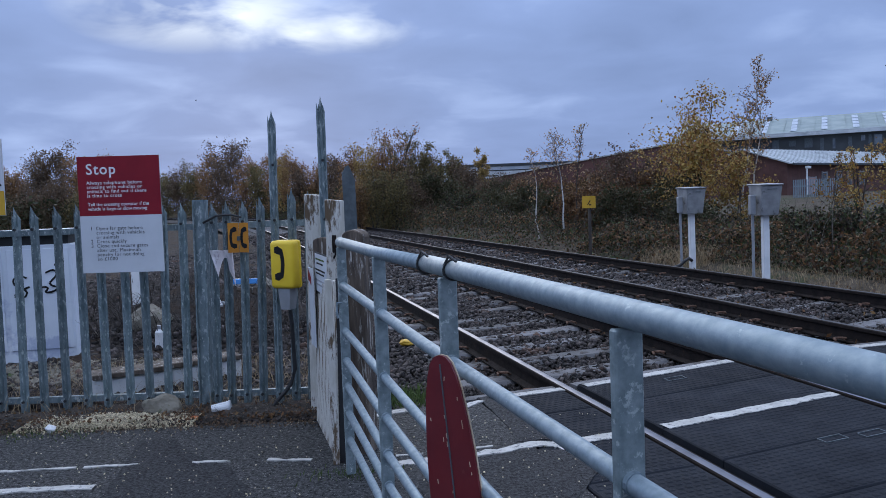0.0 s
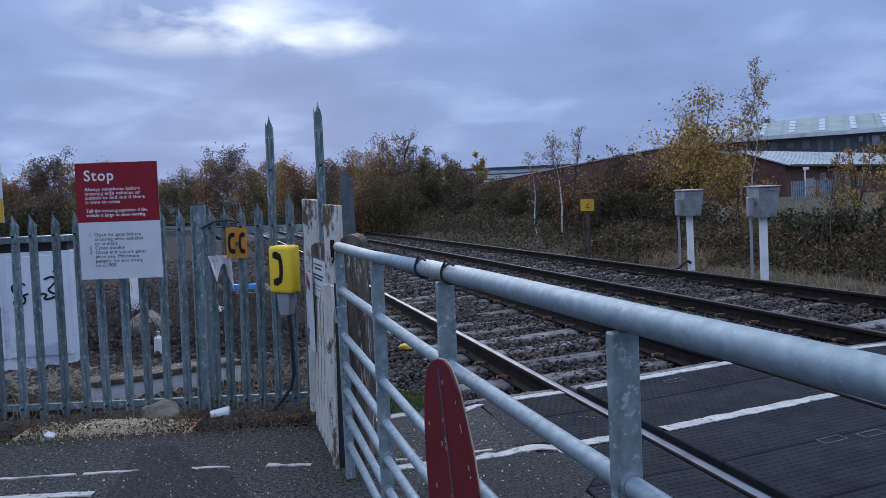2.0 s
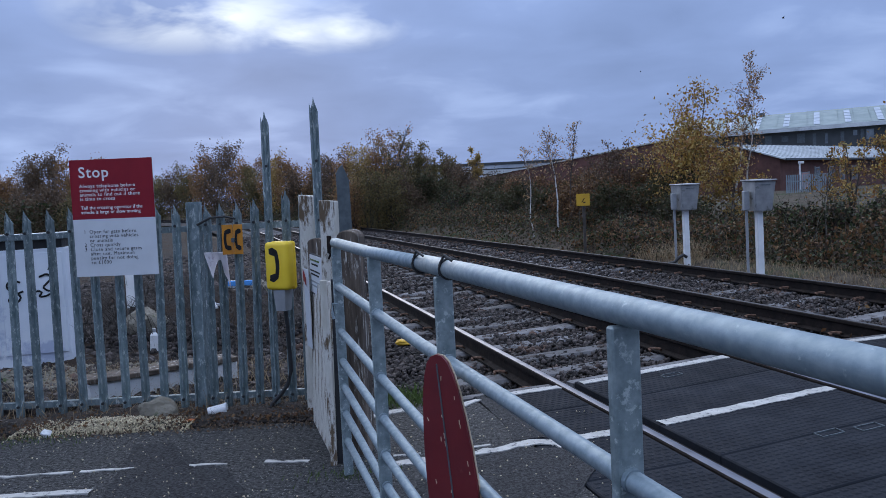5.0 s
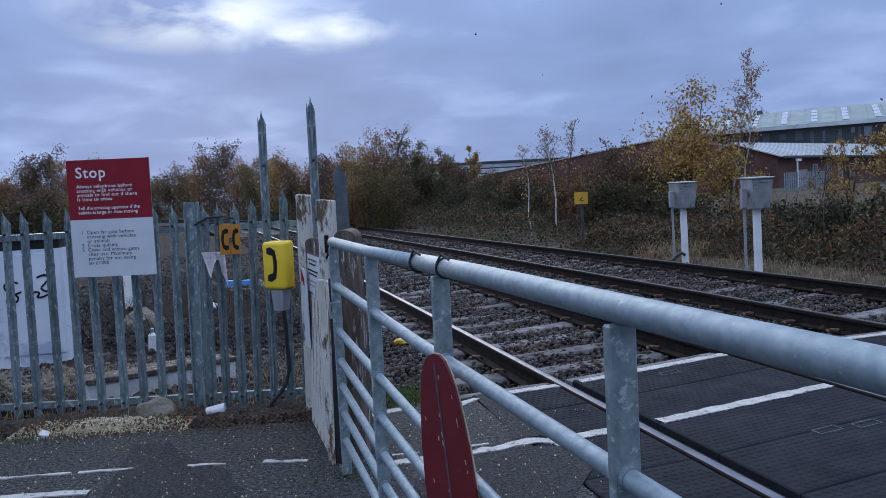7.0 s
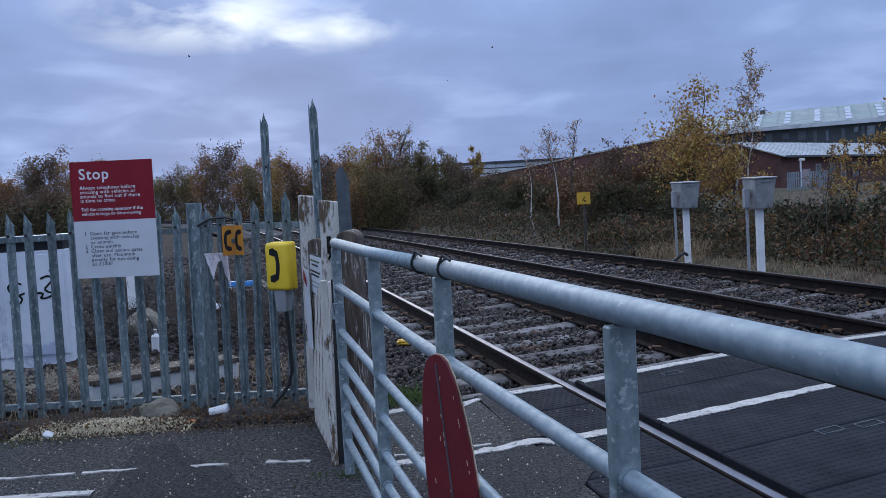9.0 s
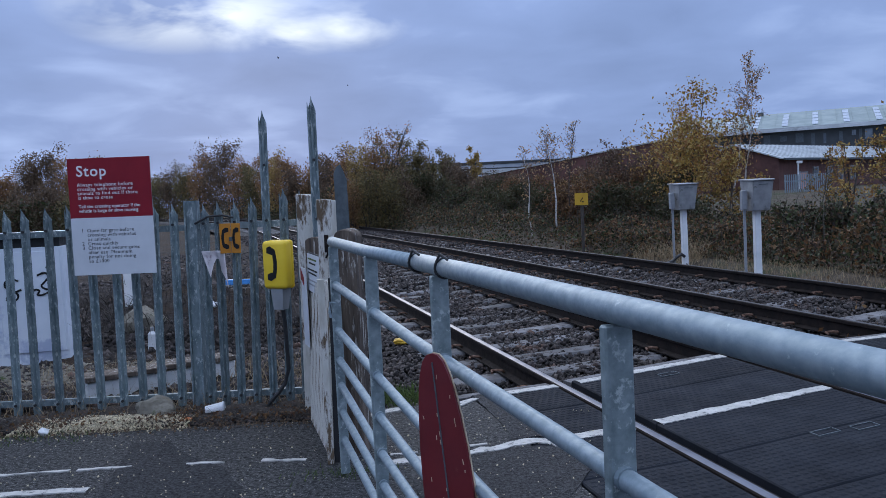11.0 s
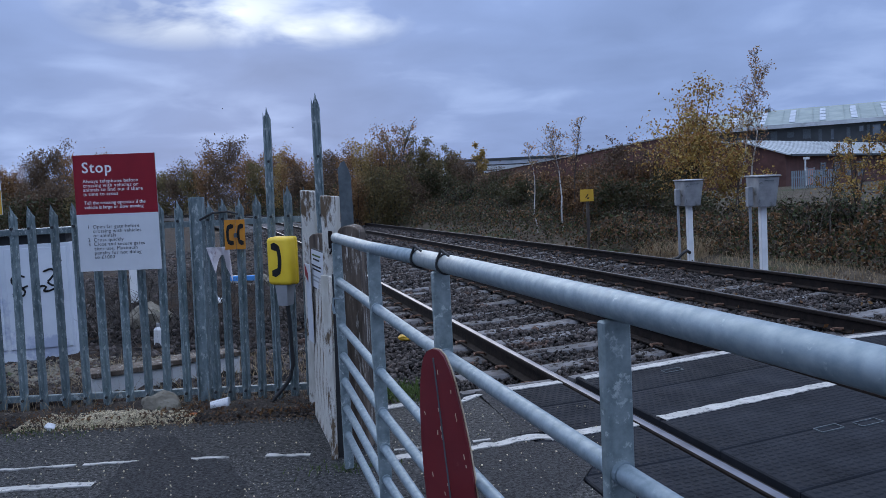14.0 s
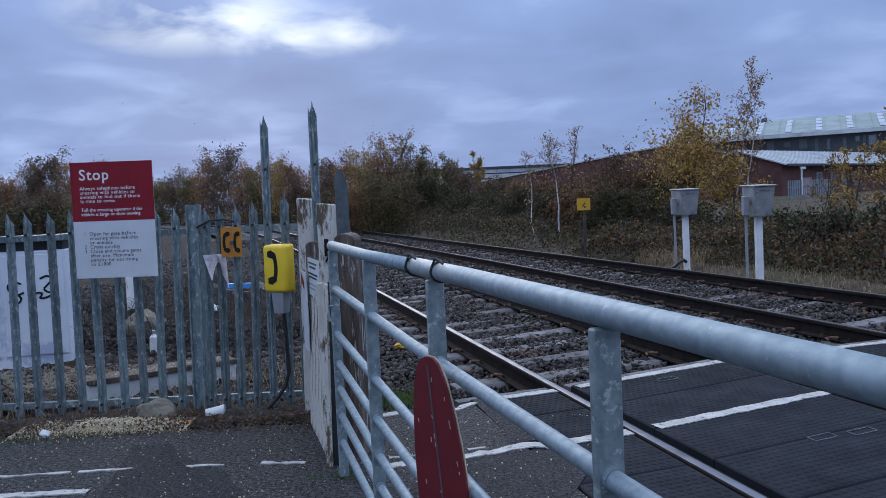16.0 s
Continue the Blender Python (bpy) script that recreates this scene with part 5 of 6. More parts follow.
def make_works():
    """The long works building with clerestory, and the low brick range in front of it."""
    d = Vector((0.90, -0.436, 0))
    a = Vector((52.5, 110.8, -0.54)) - d * 19.0
    m = Matrix.Translation(a) @ pose(0, 0, 0, 0, 0, math.degrees(math.atan2(d.y, d.x))) @ Matrix.Scale(1.246, 4)
    root = thing("works_building", m, "long works building with grey-green roof and dark clerestory", "industrial building")
    length = 46
    r = np.random.default_rng(19)
    bm = bmesh.new()
    box(bm, length, 19, 4.6, pose(length / 2, 9.5, 2.3))
    part("wall", bm, M["brick"], root)
    bm = bmesh.new()
    box(bm, length - 0.2, 19.1, 3.0, pose(length / 2, 9.5, 6.05))
    cl = part("clerestory", bm, M["cladding"], root, "dark glazed clerestory strip")
    x = 1.0
    while x < length - 2:
        w, h = r.uniform(0.25, 1.1), r.uniform(0.5, 1.7)
        bm = bmesh.new()
        box(bm, w, 0.08, h, pose(x + w / 2, -0.07, 6.75 - h / 2 + r.uniform(0, 0.25)))
        part("pane", bm, M["window"] if r.random() < 0.3 else M["dark_steel"], cl)
        x += w + r.uniform(0.25, 1.5)
    bm = bmesh.new()
    rise = 2.6
    v = [bm.verts.new(p) for p in ((-0.6, -0.8, 7.55), (length, -0.8, 7.55), (length, 9.5, 7.55 + rise), (-0.6, 9.5, 7.55 + rise), (-0.6, 19.8, 7.55), (length, 19.8, 7.55))]
    for f in ((0, 1, 2, 3), (3, 2, 5, 4)):
        bm.faces.new([v[i] for i in f])
    bmesh.ops.recalc_face_normals(bm, faces=bm.faces)
    bmesh.ops.solidify(bm, geom=bm.faces[:], thickness=0.12)
    roof = part("roof", bm, M["roof_green"], root)
    part("gable", prism(bmesh.new(), [(0, 7.4), (9.5, 7.4 + rise), (19, 7.4)], 0.3, Matrix.Translation((0.15, 0, 0)) @ pose(0, 0, 0, 0, 0, 90)), M["brick"], root)
    bm = bmesh.new()
    box(bm, length + 0.6, 0.25, 0.45, pose(length / 2 - 0.3, -0.9, 7.45))
    part("gutter", bm, M["roof_pale"], root, "pale eaves board")
    slope = math.degrees(math.atan2(rise, 10.3))
    for i in range(13):
        for j in range(4):
            y = 1.2 + j * 1.95
            part("rooflight", box(bmesh.new(), 0.62, 1.75, 0.05, pose(3.0 + i * 3.2, y, 7.55 + rise * (y + 0.8) / 10.3 + 0.06, slope, 0, 0)), M["rooflight"], roof, "pale rooflight sheet")
    for i in range(28):
        part("seam", box(bmesh.new(), 0.05, 10.3, 0.05, pose(0.2 + i * 1.62, 4.35, 7.55 + rise / 2 + 0.03, slope, 0, 0)), M["roof_green"], roof)
    for x in (9.6, 26.0):
        bm = bmesh.new()
        tube(bm, (x, 8.6, 9.4), (x, 8.6, 10.35), 0.35, seg=10)
        part("vent", bm, M["dark_steel"], roof, "round roof vent")
    # low range that runs back at an angle, its gable end towards the railway
    d = Vector((0.757, 0.653, 0))
    m = Matrix.Translation((34.2, 79.0, -0.3)) @ pose(0, 0, 0, 0, 0, math.degrees(math.atan2(d.y, d.x)))
    root = thing("brick_range", m, "low red brick range with pale low-pitched sheet roof", "industrial building")
    length = 43.5
    wall = part("wall", prism(bmesh.new(), [(0, 0), (0, 4.1), (4.8, 5.7), (9.6, 4.1), (9.6, 0)], length, Matrix.Translation((length / 2, 0, 0)) @ pose(0, 0, 0, 0, 0, 90)), M["brick"], root)
    bm = bmesh.new()
    v = [bm.verts.new(p) for p in ((-0.4, -0.6, 4.08), (length, -0.6, 4.08), (length, 4.8, 5.88), (-0.4, 4.8, 5.88), (-0.4, 10.2, 4.08), (length, 10.2, 4.08))]
    for f in ((0, 1, 2, 3), (3, 2, 5, 4)):
        bm.faces.new([v[i] for i in f])
    bmesh.ops.recalc_face_normals(bm, faces=bm.faces)
    bmesh.ops.solidify(bm, geom=bm.faces[:], thickness=0.14)
    rf = part("roof", bm, M["roof_pale"], root, "pale weathered sheet roof")
    for i in range(42):
        part("seam", box(bmesh.new(), 0.06, 5.6, 0.06, pose(0.3 + i * 1.02, 2.1, 5.02, math.degrees(math.atan2(1.8, 5.4)), 0, 0)), M["roof_pale"], rf)
    part("gutter", box(bmesh.new(), length, 0.2, 0.22, pose(length / 2, -0.66, 3.98)), M["dark_steel"], root, "dark gutter along the eaves")
    for x, z, w, h, k, nm in ((5.4, 1.35, 1.7, 2.5, "pink", "door"), (8.3, 2.5, 1.1, 1.2, "window", "window"), (11.8, 2.4, 1.1, 1.5, "window", "window"), (14.6, 2.4, 1.1, 1.5, "window", "window"), (18.0, 2.4, 1.2, 1.5, "window", "window")):
        bm = bmesh.new()
        box(bm, w, 0.12, h, pose(x, -0.02, z))
        part(nm, bm, M[k], wall, "faded pink door" if k == "pink" else "")
        bm = bmesh.new()
        for sx in (-1, 1):
            box(bm, 0.10, 0.2, h + 0.2, pose(x + sx * w / 2, -0.03, z))
        box(bm, w, 0.2, 0.10, pose(x, -0.03, z + h / 2))
        part("frame", bm, M["aluminium"], wall)
    # floodlight post by the wall
    bm = bmesh.new()
    tube(bm, (1.7, -1.2, 0), (1.7, -1.2, 3.6), 0.09, seg=8)
    box(bm, 0.9, 0.25, 0.25, pose(2.0, -1.2, 3.6), 0.03)
    lm = part("floodlight_post", bm, M["paint_white"])
    lm.matrix_basis = m
    tagged(lm, "white floodlight post beside the brick range", "lamp post")
    # steel fence in front of the yard
    fr = thing("yard_fence", Matrix(), "pale grey steel palisade fence in front of the brick range", "fence")
    proto = None
    for i in range(22):
        p = Vector((25.8, 58.5, -0.3)) + Vector((0.17, 0.02, 0)) * i
        mm = Matrix.Translation(p)
        if proto is None:
            proto = part("pale", box(bmesh.new(), 0.10, 0.03, 2.2, pose(0, 0, 1.1), 0.01), M["galv"], fr)
            proto.matrix_basis = mm
        else:
            shared("pale", proto, mm, fr)
    part("rail", box(bmesh.new(), 3.7, 0.05, 0.08, Matrix.Translation((27.6, 58.75, 1.4)) @ pose(0, 0, 0, 0, 0, 6.7)), M["galv"], fr)
    # gabled shed
    root = thing("gabled_shed", pose(0, 0, -0.3), "broad red-brown brick shed with shallow gabled roof", "industrial building")
    bm = bmesh.new()
    prism(bm, [(3.0, 0), (3.0, 3.45), (21.8, 6.2), (27.0, 5.3), (27.0, 0)], 0.5, pose(0, 76.0, 0))
    part("wall", bm, M["brick"], root)
    bm = bmesh.new()
    prism(bm, [(2.6, 3.40), (21.8, 6.25), (27.4, 5.3), (27.4, 5.40), (21.8, 6.36), (2.6, 3.50)], 14, pose(0, 82.6, 0))
    part("roof", bm, M["roof_pale"], root, "pale roof edge")
    # distant shed
    root = thing("distant_shed", pose(0, 0, 0), "very long pale shed far behind the trees", "industrial building")
    for z0, z1, k, dy, nm in ((-1, 5.6, "roof_pale", 0, "wall"), (5.6, 6.0, "cladding", 0.3, "band"), (6.0, 7.0, "rooflight", 0, "band"), (7.0, 7.3, "cladding", 0.3, "band"), (7.3, 8.3, "roof_pale", 0, "band"), (8.3, 8.6, "cladding", 0.3, "band"), (8.6, 9.5, "rooflight", 0, "band"), (9.5, 10.2, "cladding", -0.3, "roof")):
        bm = bmesh.new()
        box(bm, 64, 20 - dy, z1 - z0, Matrix.Translation((14, 212, (z0 + z1) / 2)) @ pose(0, 0, 0, 0, 0, 2))
        part(nm, bm, M[k], root)


make_works()

# ---- vegetation ----


def tube_arrays(pts, radii, seg=5):
    pts = np.asarray(pts, float)
    t = np.gradient(pts, axis=0)
    t /= np.linalg.norm(t, axis=1, keepdims=True) + 1e-9
    ref = np.array([0.31, 0.17, 0.93]) if abs(t[:, 2]).mean() < 0.8 else np.array([0.95, 0.2, 0.1])
    s = np.cross(t, ref)
    s /= np.linalg.norm(s, axis=1, keepdims=True) + 1e-9
    u = np.cross(s, t)
    a = np.linspace(0, 2 * math.pi, seg, endpoint=False)
    v = pts[:, None, :] + np.asarray(radii)[:, None, None] * (np.cos(a)[None, :, None] * s[:, None, :] + np.sin(a)[None, :, None] * u[:, None, :])
    k = len(pts)
    f = [(i * seg + j, i * seg + (j + 1) % seg, (i + 1) * seg + (j + 1) % seg, (i + 1) * seg + j) for i in range(k - 1) for j in range(seg)]
    return v.reshape(-1, 3), np.array(f)


def leaf_arrays(centres, size, r, flat=0.0):
    """One folded pointed leaf, four corners, at each centre."""
    n = len(centres)
    d = r.normal(0, 1, (n, 3))
    d[:, 2] -= 0.5
    d /= np.linalg.norm(d, axis=1, keepdims=True)
    e = r.normal(0, 1, (n, 3))
    e[:, 2] *= 1 - flat
    e -= d * (d * e).sum(1, keepdims=True)
    e /= np.linalg.norm(e, axis=1, keepdims=True)
    k = size * r.uniform(0.55, 1.35, (n, 1))
    c = np.asarray(centres)
    v = np.stack([c - d * k * 0.6, c + e * k * 0.36, c + d * k * 0.6, c - e * k * 0.36], 1).reshape(-1, 3)
    f = np.arange(4 * n).reshape(n, 4)
    return v, f


def plant(name, x, y, h, spread, leaf, leaves, size, seed, label, category="tree", bark="bark", base=0.2, stems=1, limbs=16, lean=(0, 0), rise=0.9, trunk=None, cluster=0.16, group="", z0=None, clump=0.5, limb=0.36):
    """A tapered trunk or several stems, limbs with twigs, and leaves in loose clumps along the twigs."""
    r = np.random.default_rng(seed)
    wood, tips = {"trunk": ([], []), "twig_mass": ([], [])}, []
    trunk = trunk or h * 0.014

    def add(pts, radii, seg, which="twig_mass" if bark == "birch" else "trunk"):
        v, f = tube_arrays(pts, radii, seg)
        V, F = wood[which]
        F.append(f + sum(len(a) for a in V))
        V.append(v)

    for st in range(stems):
        foot = r.normal(0, 0.05 * spread, 3) * (stems > 1)
        foot[2] = -0.15
        hh = h * (1 if st == 0 else r.uniform(0.6, 0.95))
        top = np.array([lean[0], lean[1], 0]) + r.normal(0, 0.22 * spread, 3) * (stems > 1)
        k = 9
        q = np.linspace(0, 1, k)[:, None]
        pts = foot + q * np.array([0, 0, hh]) + (q ** 1.5) * np.array([top[0], top[1], 0]) + np.cumsum(r.normal(0, 0.012 * hh, (k, 3)), 0) * np.array([1, 1, 0])
        add(pts, trunk * (1 - 0.9 * q[:, 0]) + 0.004, 6, "trunk")
        tips.append(pts[-1])
        for i in range(limbs // stems):
            u = base + (1 - base) * ((i + r.random()) / max(1, limbs // stems)) * 0.97
            p0 = np.array([np.interp(u, q[:, 0], pts[:, j]) for j in range(3)])
            ang = r.uniform(0, 2 * math.pi)
            length = spread * np.interp(u, (0, 0.3, 0.6, 0.85, 1), (0.55, 1.0, 0.9, 0.5, 0.2)) * r.uniform(0.5, 1.25)
            way = np.array([math.cos(ang), math.sin(ang), rise * r.uniform(0.5, 1.3)])
            way /= np.linalg.norm(way)
            kk = 6
            w = np.linspace(0, 1, kk)[:, None]
            lp = p0 + way * length * w + np.cumsum(r.normal(0, 0.035 * length, (kk, 3)), 0) * w - np.array([0, 0, 0.14 * length]) * w ** 2
            add(lp, trunk * limb * (1 - u * 0.5) * (1 - 0.9 * w[:, 0]) + 0.003, 4)
            for j in range(7):
                c = r.uniform(0.3, 1)
                t0 = np.array([np.interp(c, w[:, 0], lp[:, a]) for a in range(3)])
                tw = way * 0.5 + r.normal(0, 0.55, 3)
                tl = length * r.uniform(0.18, 0.42)
                tp = t0 + tw / np.linalg.norm(tw) * tl * np.linspace(0, 1, 4)[:, None] - np.array([0, 0, 0.1 * tl]) * np.linspace(0, 1, 4)[:, None] ** 2
                add(tp, np.linspace(0.0045, 0.0018, 4) * (0.6 + h / 8), 3)
                tips += [tp[1], tp[2], tp[3]]
            tips += [lp[3], lp[4], lp[5]]
    root = thing(name, pose(x, y, ground_height(x, y) if z0 is None else z0), label, category, group)
    V, F = wood["trunk"]
    arrays("trunk", np.concatenate(V), np.concatenate(F), M[bark], root, "pale peeling birch bark" if bark == "birch" else "", smooth=True)
    V, F = wood["twig_mass"]
    if V:
        tagged(arrays("twig_mass", np.concatenate(V), np.concatenate(F), M["bark"], root, smooth=True), "fine dark twigs of the crown", kind="stuff")
    tips = np.array(tips)
    weight = r.gamma(clump, 1, len(tips))
    c = tips[r.choice(len(tips), leaves, p=weight / weight.sum())] + r.normal(0, cluster * spread * 0.5, (leaves, 3))
    c[:, 2] = np.maximum(c[:, 2], 0.05)
    v, f = leaf_arrays(c, size, r)
    arrays("crown", v, f, L[leaf], root)
    return root


def spot(u, d):
    """A place d metres ahead, u across in units of that distance."""
    return u * d, d


def make_woods():
    far = [  # across, ahead, top, spread, leaves' kind
        (-0.572, 80, 6.0, 2.6, "russet"), (-0.549, 80, 6.6, 2.3, "russet"), (-0.530, 78, 7.2, 2.4, "umber"), (-0.512, 80, 8.1, 2.3, "umber"), (-0.493, 80, 8.3, 2.4, "umber"), (-0.477, 78, 7.7, 2.2, "russet"), (-0.462, 84, 6.9, 2.4, "umber"),
        (-0.505, 62, 4.2, 2.2, "umber"), (-0.47, 60, 3.0, 2.0, "moss"), (-0.54, 62, 3.6, 2.0, "umber"), (-0.444, 84, 7.1, 2.5, "umber"), (-0.426, 82, 7.5, 2.4, "russet"), (-0.40, 90, 6.6, 2.8, "moss"), (-0.38, 88, 5.8, 2.8, "umber"),
        (-0.359, 85, 5.2, 2.6, "moss"), (-0.340, 85, 5.8, 2.6, "umber"), (-0.322, 85, 6.2, 2.4, "moss"), (-0.305, 82, 7.2, 2.3, "russet"), (-0.288, 80, 8.1, 2.4, "umber"), (-0.268, 80, 8.3, 2.5, "umber"), (-0.252, 84, 7.2, 2.3, "russet"), (-0.238, 84, 5.9, 2.4, "moss"), (-0.222, 80, 6.8, 2.0, "russet"), (-0.208, 78, 7.6, 1.8, "amber"), (-0.196, 84, 6.8, 2.0, "russet"),
        (-0.182, 88, 5.6, 2.4, "umber"), (-0.165, 88, 5.7, 2.4, "russet"), (-0.148, 84, 6.2, 2.2, "umber"), (-0.133, 66, 5.9, 1.8, "umber"),
        (-0.119, 46, 4.5, 1.3, "russet"), (-0.109, 45, 5.2, 1.3, "amber"), (-0.097, 46, 5.4, 1.4, "amber"), (-0.084, 45, 5.6, 1.4, "russet"), (-0.072, 46, 5.3, 1.4, "moss"), (-0.058, 47, 5.5, 1.3, "russet"), (-0.045, 46, 5.7, 1.1, "moss"), (-0.034, 47, 5.2, 1.2, "moss"), (-0.023, 48, 4.3, 1.3, "umber"),
        (-0.115, 42, 3.2, 1.3, "russet"), (-0.09, 42, 3.3, 1.4, "moss"), (-0.065, 42, 3.0, 1.4, "moss"), (-0.04, 43, 3.1, 1.3, "umber"), (-0.018, 44, 2.8, 1.4, "dark"), (0.0, 46, 2.4, 1.4, "dark"),
        (-0.008, 70, 5.2, 1.6, "moss"), (0.008, 72, 5.9, 1.5, "moss"), (0.020, 70, 4.8, 1.5, "umber"), (0.046, 72, 5.8, 0.9, "amber"), (0.032, 66, 3.7, 1.6, "umber"), (0.055, 60, 2.7, 1.7, "umber"), (0.075, 58, 2.6, 1.6, "dark"), (0.10, 50, 2.5, 1.5, "umber"),
    ]
    labels = {"umber": "dark brown half-bare tree in the distant woodland", "russet": "russet autumn tree among the distant woodland", "moss": "olive and gold autumn tree beyond the railway", "dark": "dense dark green shrub beyond the railway", "amber": "yellow autumn tree beyond the railway"}
    for i, (u, d, h, sp, kind) in enumerate(far):
        d0 = d
        while -0.39 < u < -0.12 and -4 < NX * u * d + NY * d + bend(TX * u * d + TY * d) < 11.5:
            d += 2.0
        while -0.39 < u < -0.12 and NX * u * d + NY * d + bend(TX * u * d + TY * d) < 11.5 and d < 240:
            d += 2.0
        k = d / d0
        x, y = spot(u, d)
        h = ((h - 1.4) * k + 1.4 - ground_height(x, y)) * (0.95 + 0.09 * ((i * 7) % 5) / 4)
        low = kind == "dark"
        plant("shrub" if low else "tree", x, y, h, sp * k, kind, 5000, (0.0020 * d0 * k ** 0.85) if not low else 0.1, 100 + i, labels[kind], "shrub" if low else "tree", base=0.04, limbs=42, rise=2.1, group="trees beyond the railway", stems=6, cluster=0.26, clump=2.2, trunk=0.035 * k)
    # slender bare birches standing over the others
    plant("birch_tree", *spot(-0.066, 45), 5.9, 1.5, "pale", 160, 0.10, 201, "tall slender birch, nearly bare", bark="bark", limb=0.2, base=0.45, limbs=40, rise=1.7, lean=(1.3, 0), trunk=0.05, clump=1.5)
    plant("birch_tree", *spot(0.147, 25), 3.45, 1.0, "pale", 420, 0.055, 202, "young leaning birch with few pale leaves", bark="birch", limb=0.16, base=0.50, limbs=44, rise=2.0, lean=(-0.35, 0), trunk=0.030, clump=1.2)
    plant("birch_tree", *spot(0.152, 25.4), 3.85, 0.7, "pale", 260, 0.055, 212, "thin grey birch with few pale leaves", bark="bark", limb=0.16, base=0.50, limbs=30, rise=2.2, lean=(0.22, 0), trunk=0.022, clump=1.2)
    plant("birch_tree", *spot(0.114, 26), 3.1, 0.7, "pale", 240, 0.055, 203, "small leaning birch with few pale leaves", bark="birch", limb=0.16, base=0.4, limbs=30, rise=1.9, lean=(-0.2, 0), trunk=0.022, clump=1.2)
    # the golden trees by the cabinets
    plant("birch_tree", *spot(0.318, 24), 4.35, 1.95, "gold", 6200, 0.075, 204, "golden autumn tree behind the trackside cabinets", bark="bark", base=0.18, limbs=44, rise=1.1, trunk=0.045, stems=3, cluster=0.2, clump=0.8)
    plant("birch_tree", *spot(0.376, 24.3), 5.35, 0.95, "blush", 620, 0.060, 205, "tall thin birch with pale orange leaves", bark="birch", limb=0.16, base=0.35, limbs=38, rise=1.9, lean=(0.50, 0), trunk=0.034, cluster=0.13, clump=0.7)
    plant("birch_tree", *spot(0.384, 24.6), 5.0, 0.95, "blush", 520, 0.060, 213, "slender birch with sparse orange leaves", bark="birch", limb=0.16, base=0.35, limbs=32, rise=1.7, lean=(0.80, 0), trunk=0.030, cluster=0.13, clump=0.7)
    plant("birch_tree", *spot(0.312, 23), 2.9, 1.5, "gold", 3200, 0.08, 206, "low golden tree behind the trackside cabinets", bark="bark", base=0.15, limbs=24, rise=0.9, stems=2, trunk=0.03)
    plant("birch_tree", *spot(0.372, 22), 2.2, 1.0, "gold", 2000, 0.075, 211, "low golden sapling behind the trackside cabinets", bark="bark", base=0.15, limbs=16, rise=0.9, stems=2, trunk=0.02)
    plant("birch_tree", *spot(0.525, 20), 2.6, 0.8, "gold", 1000, 0.065, 208, "sparse golden sapling beside the yard", bark="bark", base=0.2, limbs=26, rise=1.1, stems=3, trunk=0.03)
    plant("birch_tree", *spot(0.575, 19), 3.3, 0.8, "gold", 1000, 0.065, 209, "sparse olive sapling beside the yard", bark="bark", base=0.2, limbs=26, rise=1.1, stems=2, trunk=0.03)
    plant("birch_tree", *spot(0.49, 22), 2.4, 0.8, "rusty", 500, 0.065, 210, "sparse russet sapling beside the yard", bark="bark", base=0.2, limbs=20, rise=1.1, stems=2, trunk=0.02)
    # shrubs between
    r = np.random.default_rng(55)
    rows = [(0.185, 29, 1.6, 1.1, "dark"), (0.196, 28, 2.75, 0.8, "umber"), (0.213, 28, 3.15, 0.8, "umber"), (0.236, 28, 3.2, 0.8, "umber"), (0.252, 28, 2.95, 0.7, "umber"), (0.265, 27, 2.5, 0.8, "brown"), (0.255, 27, 1.8, 1.0, "brown"), (0.275, 26, 1.9, 1.0, "dark"), (0.20, 25, 1.7, 1.0, "brown"), (0.225, 24, 1.6, 1.0, "dark"), (0.165, 27, 1.6, 1.1, "brown"), (0.13, 30, 1.6, 1.1, "dark"), (0.095, 34, 1.7, 1.3, "dark"), (0.10, 42, 1.8, 1.5, "brown"),
            (0.29, 23, 1.9, 1.0, "dark"), (0.31, 21, 1.3, 0.9, "dark"), (0.455, 16, 0.75, 0.8, "bramble"), (0.50, 15, 0.8, 0.9, "bramble"), (0.55, 15, 0.9, 0.9, "bramble"), (0.06, 38, 1.3, 1.4, "dark"), (0.02, 42, 1.5, 1.5, "bramble"), (0.15, 36, 1.9, 1.4, "brown"), (0.19, 36, 1.9, 1.4, "brown")]
    for i, (u, d, h, sp, kind) in enumerate(rows):
        x, y = spot(u, d)
        lab = {"umber": "thin twiggy brown shrub on the far railway bank", "dark": "dark leafy shrub on the far railway bank", "brown": "reddish brown autumn shrub on the far bank", "bramble": "tangled bramble bush on the far railway bank"}[kind]
        plant("shrub", x, y, h, sp, kind, int((1700 if kind == "umber" else 4200) * sp), 0.05 + d * 0.0010, 300 + i, lab, "shrub", base=0.08, stems=4, limbs=32, rise=1.1, trunk=0.016, cluster=0.24, group="shrubs on the far bank")


make_woods()


def bank_top(s, b):
    """How high the tangle of bramble stands."""
    h = np.interp(s, (2, 10, 16, 22, 27, 34, 60, 110), (0.62, 0.68, 0.66, 0.66, 0.9, 1.1, 1.25, 1.8))
    edge = np.clip((b - (8.75 if s < 16 else 8.30) - 0.2 * np.sin(s * 0.7)) / 0.75, 0, 1)
    lumps = 0.75 + 0.75 * noise.noise(Vector((s * 0.55, b * 0.8, 2))) + 0.3 * noise.noise(Vector((s * 1.9, b * 2.2, 7)))
    return h * edge ** 0.7 * lumps


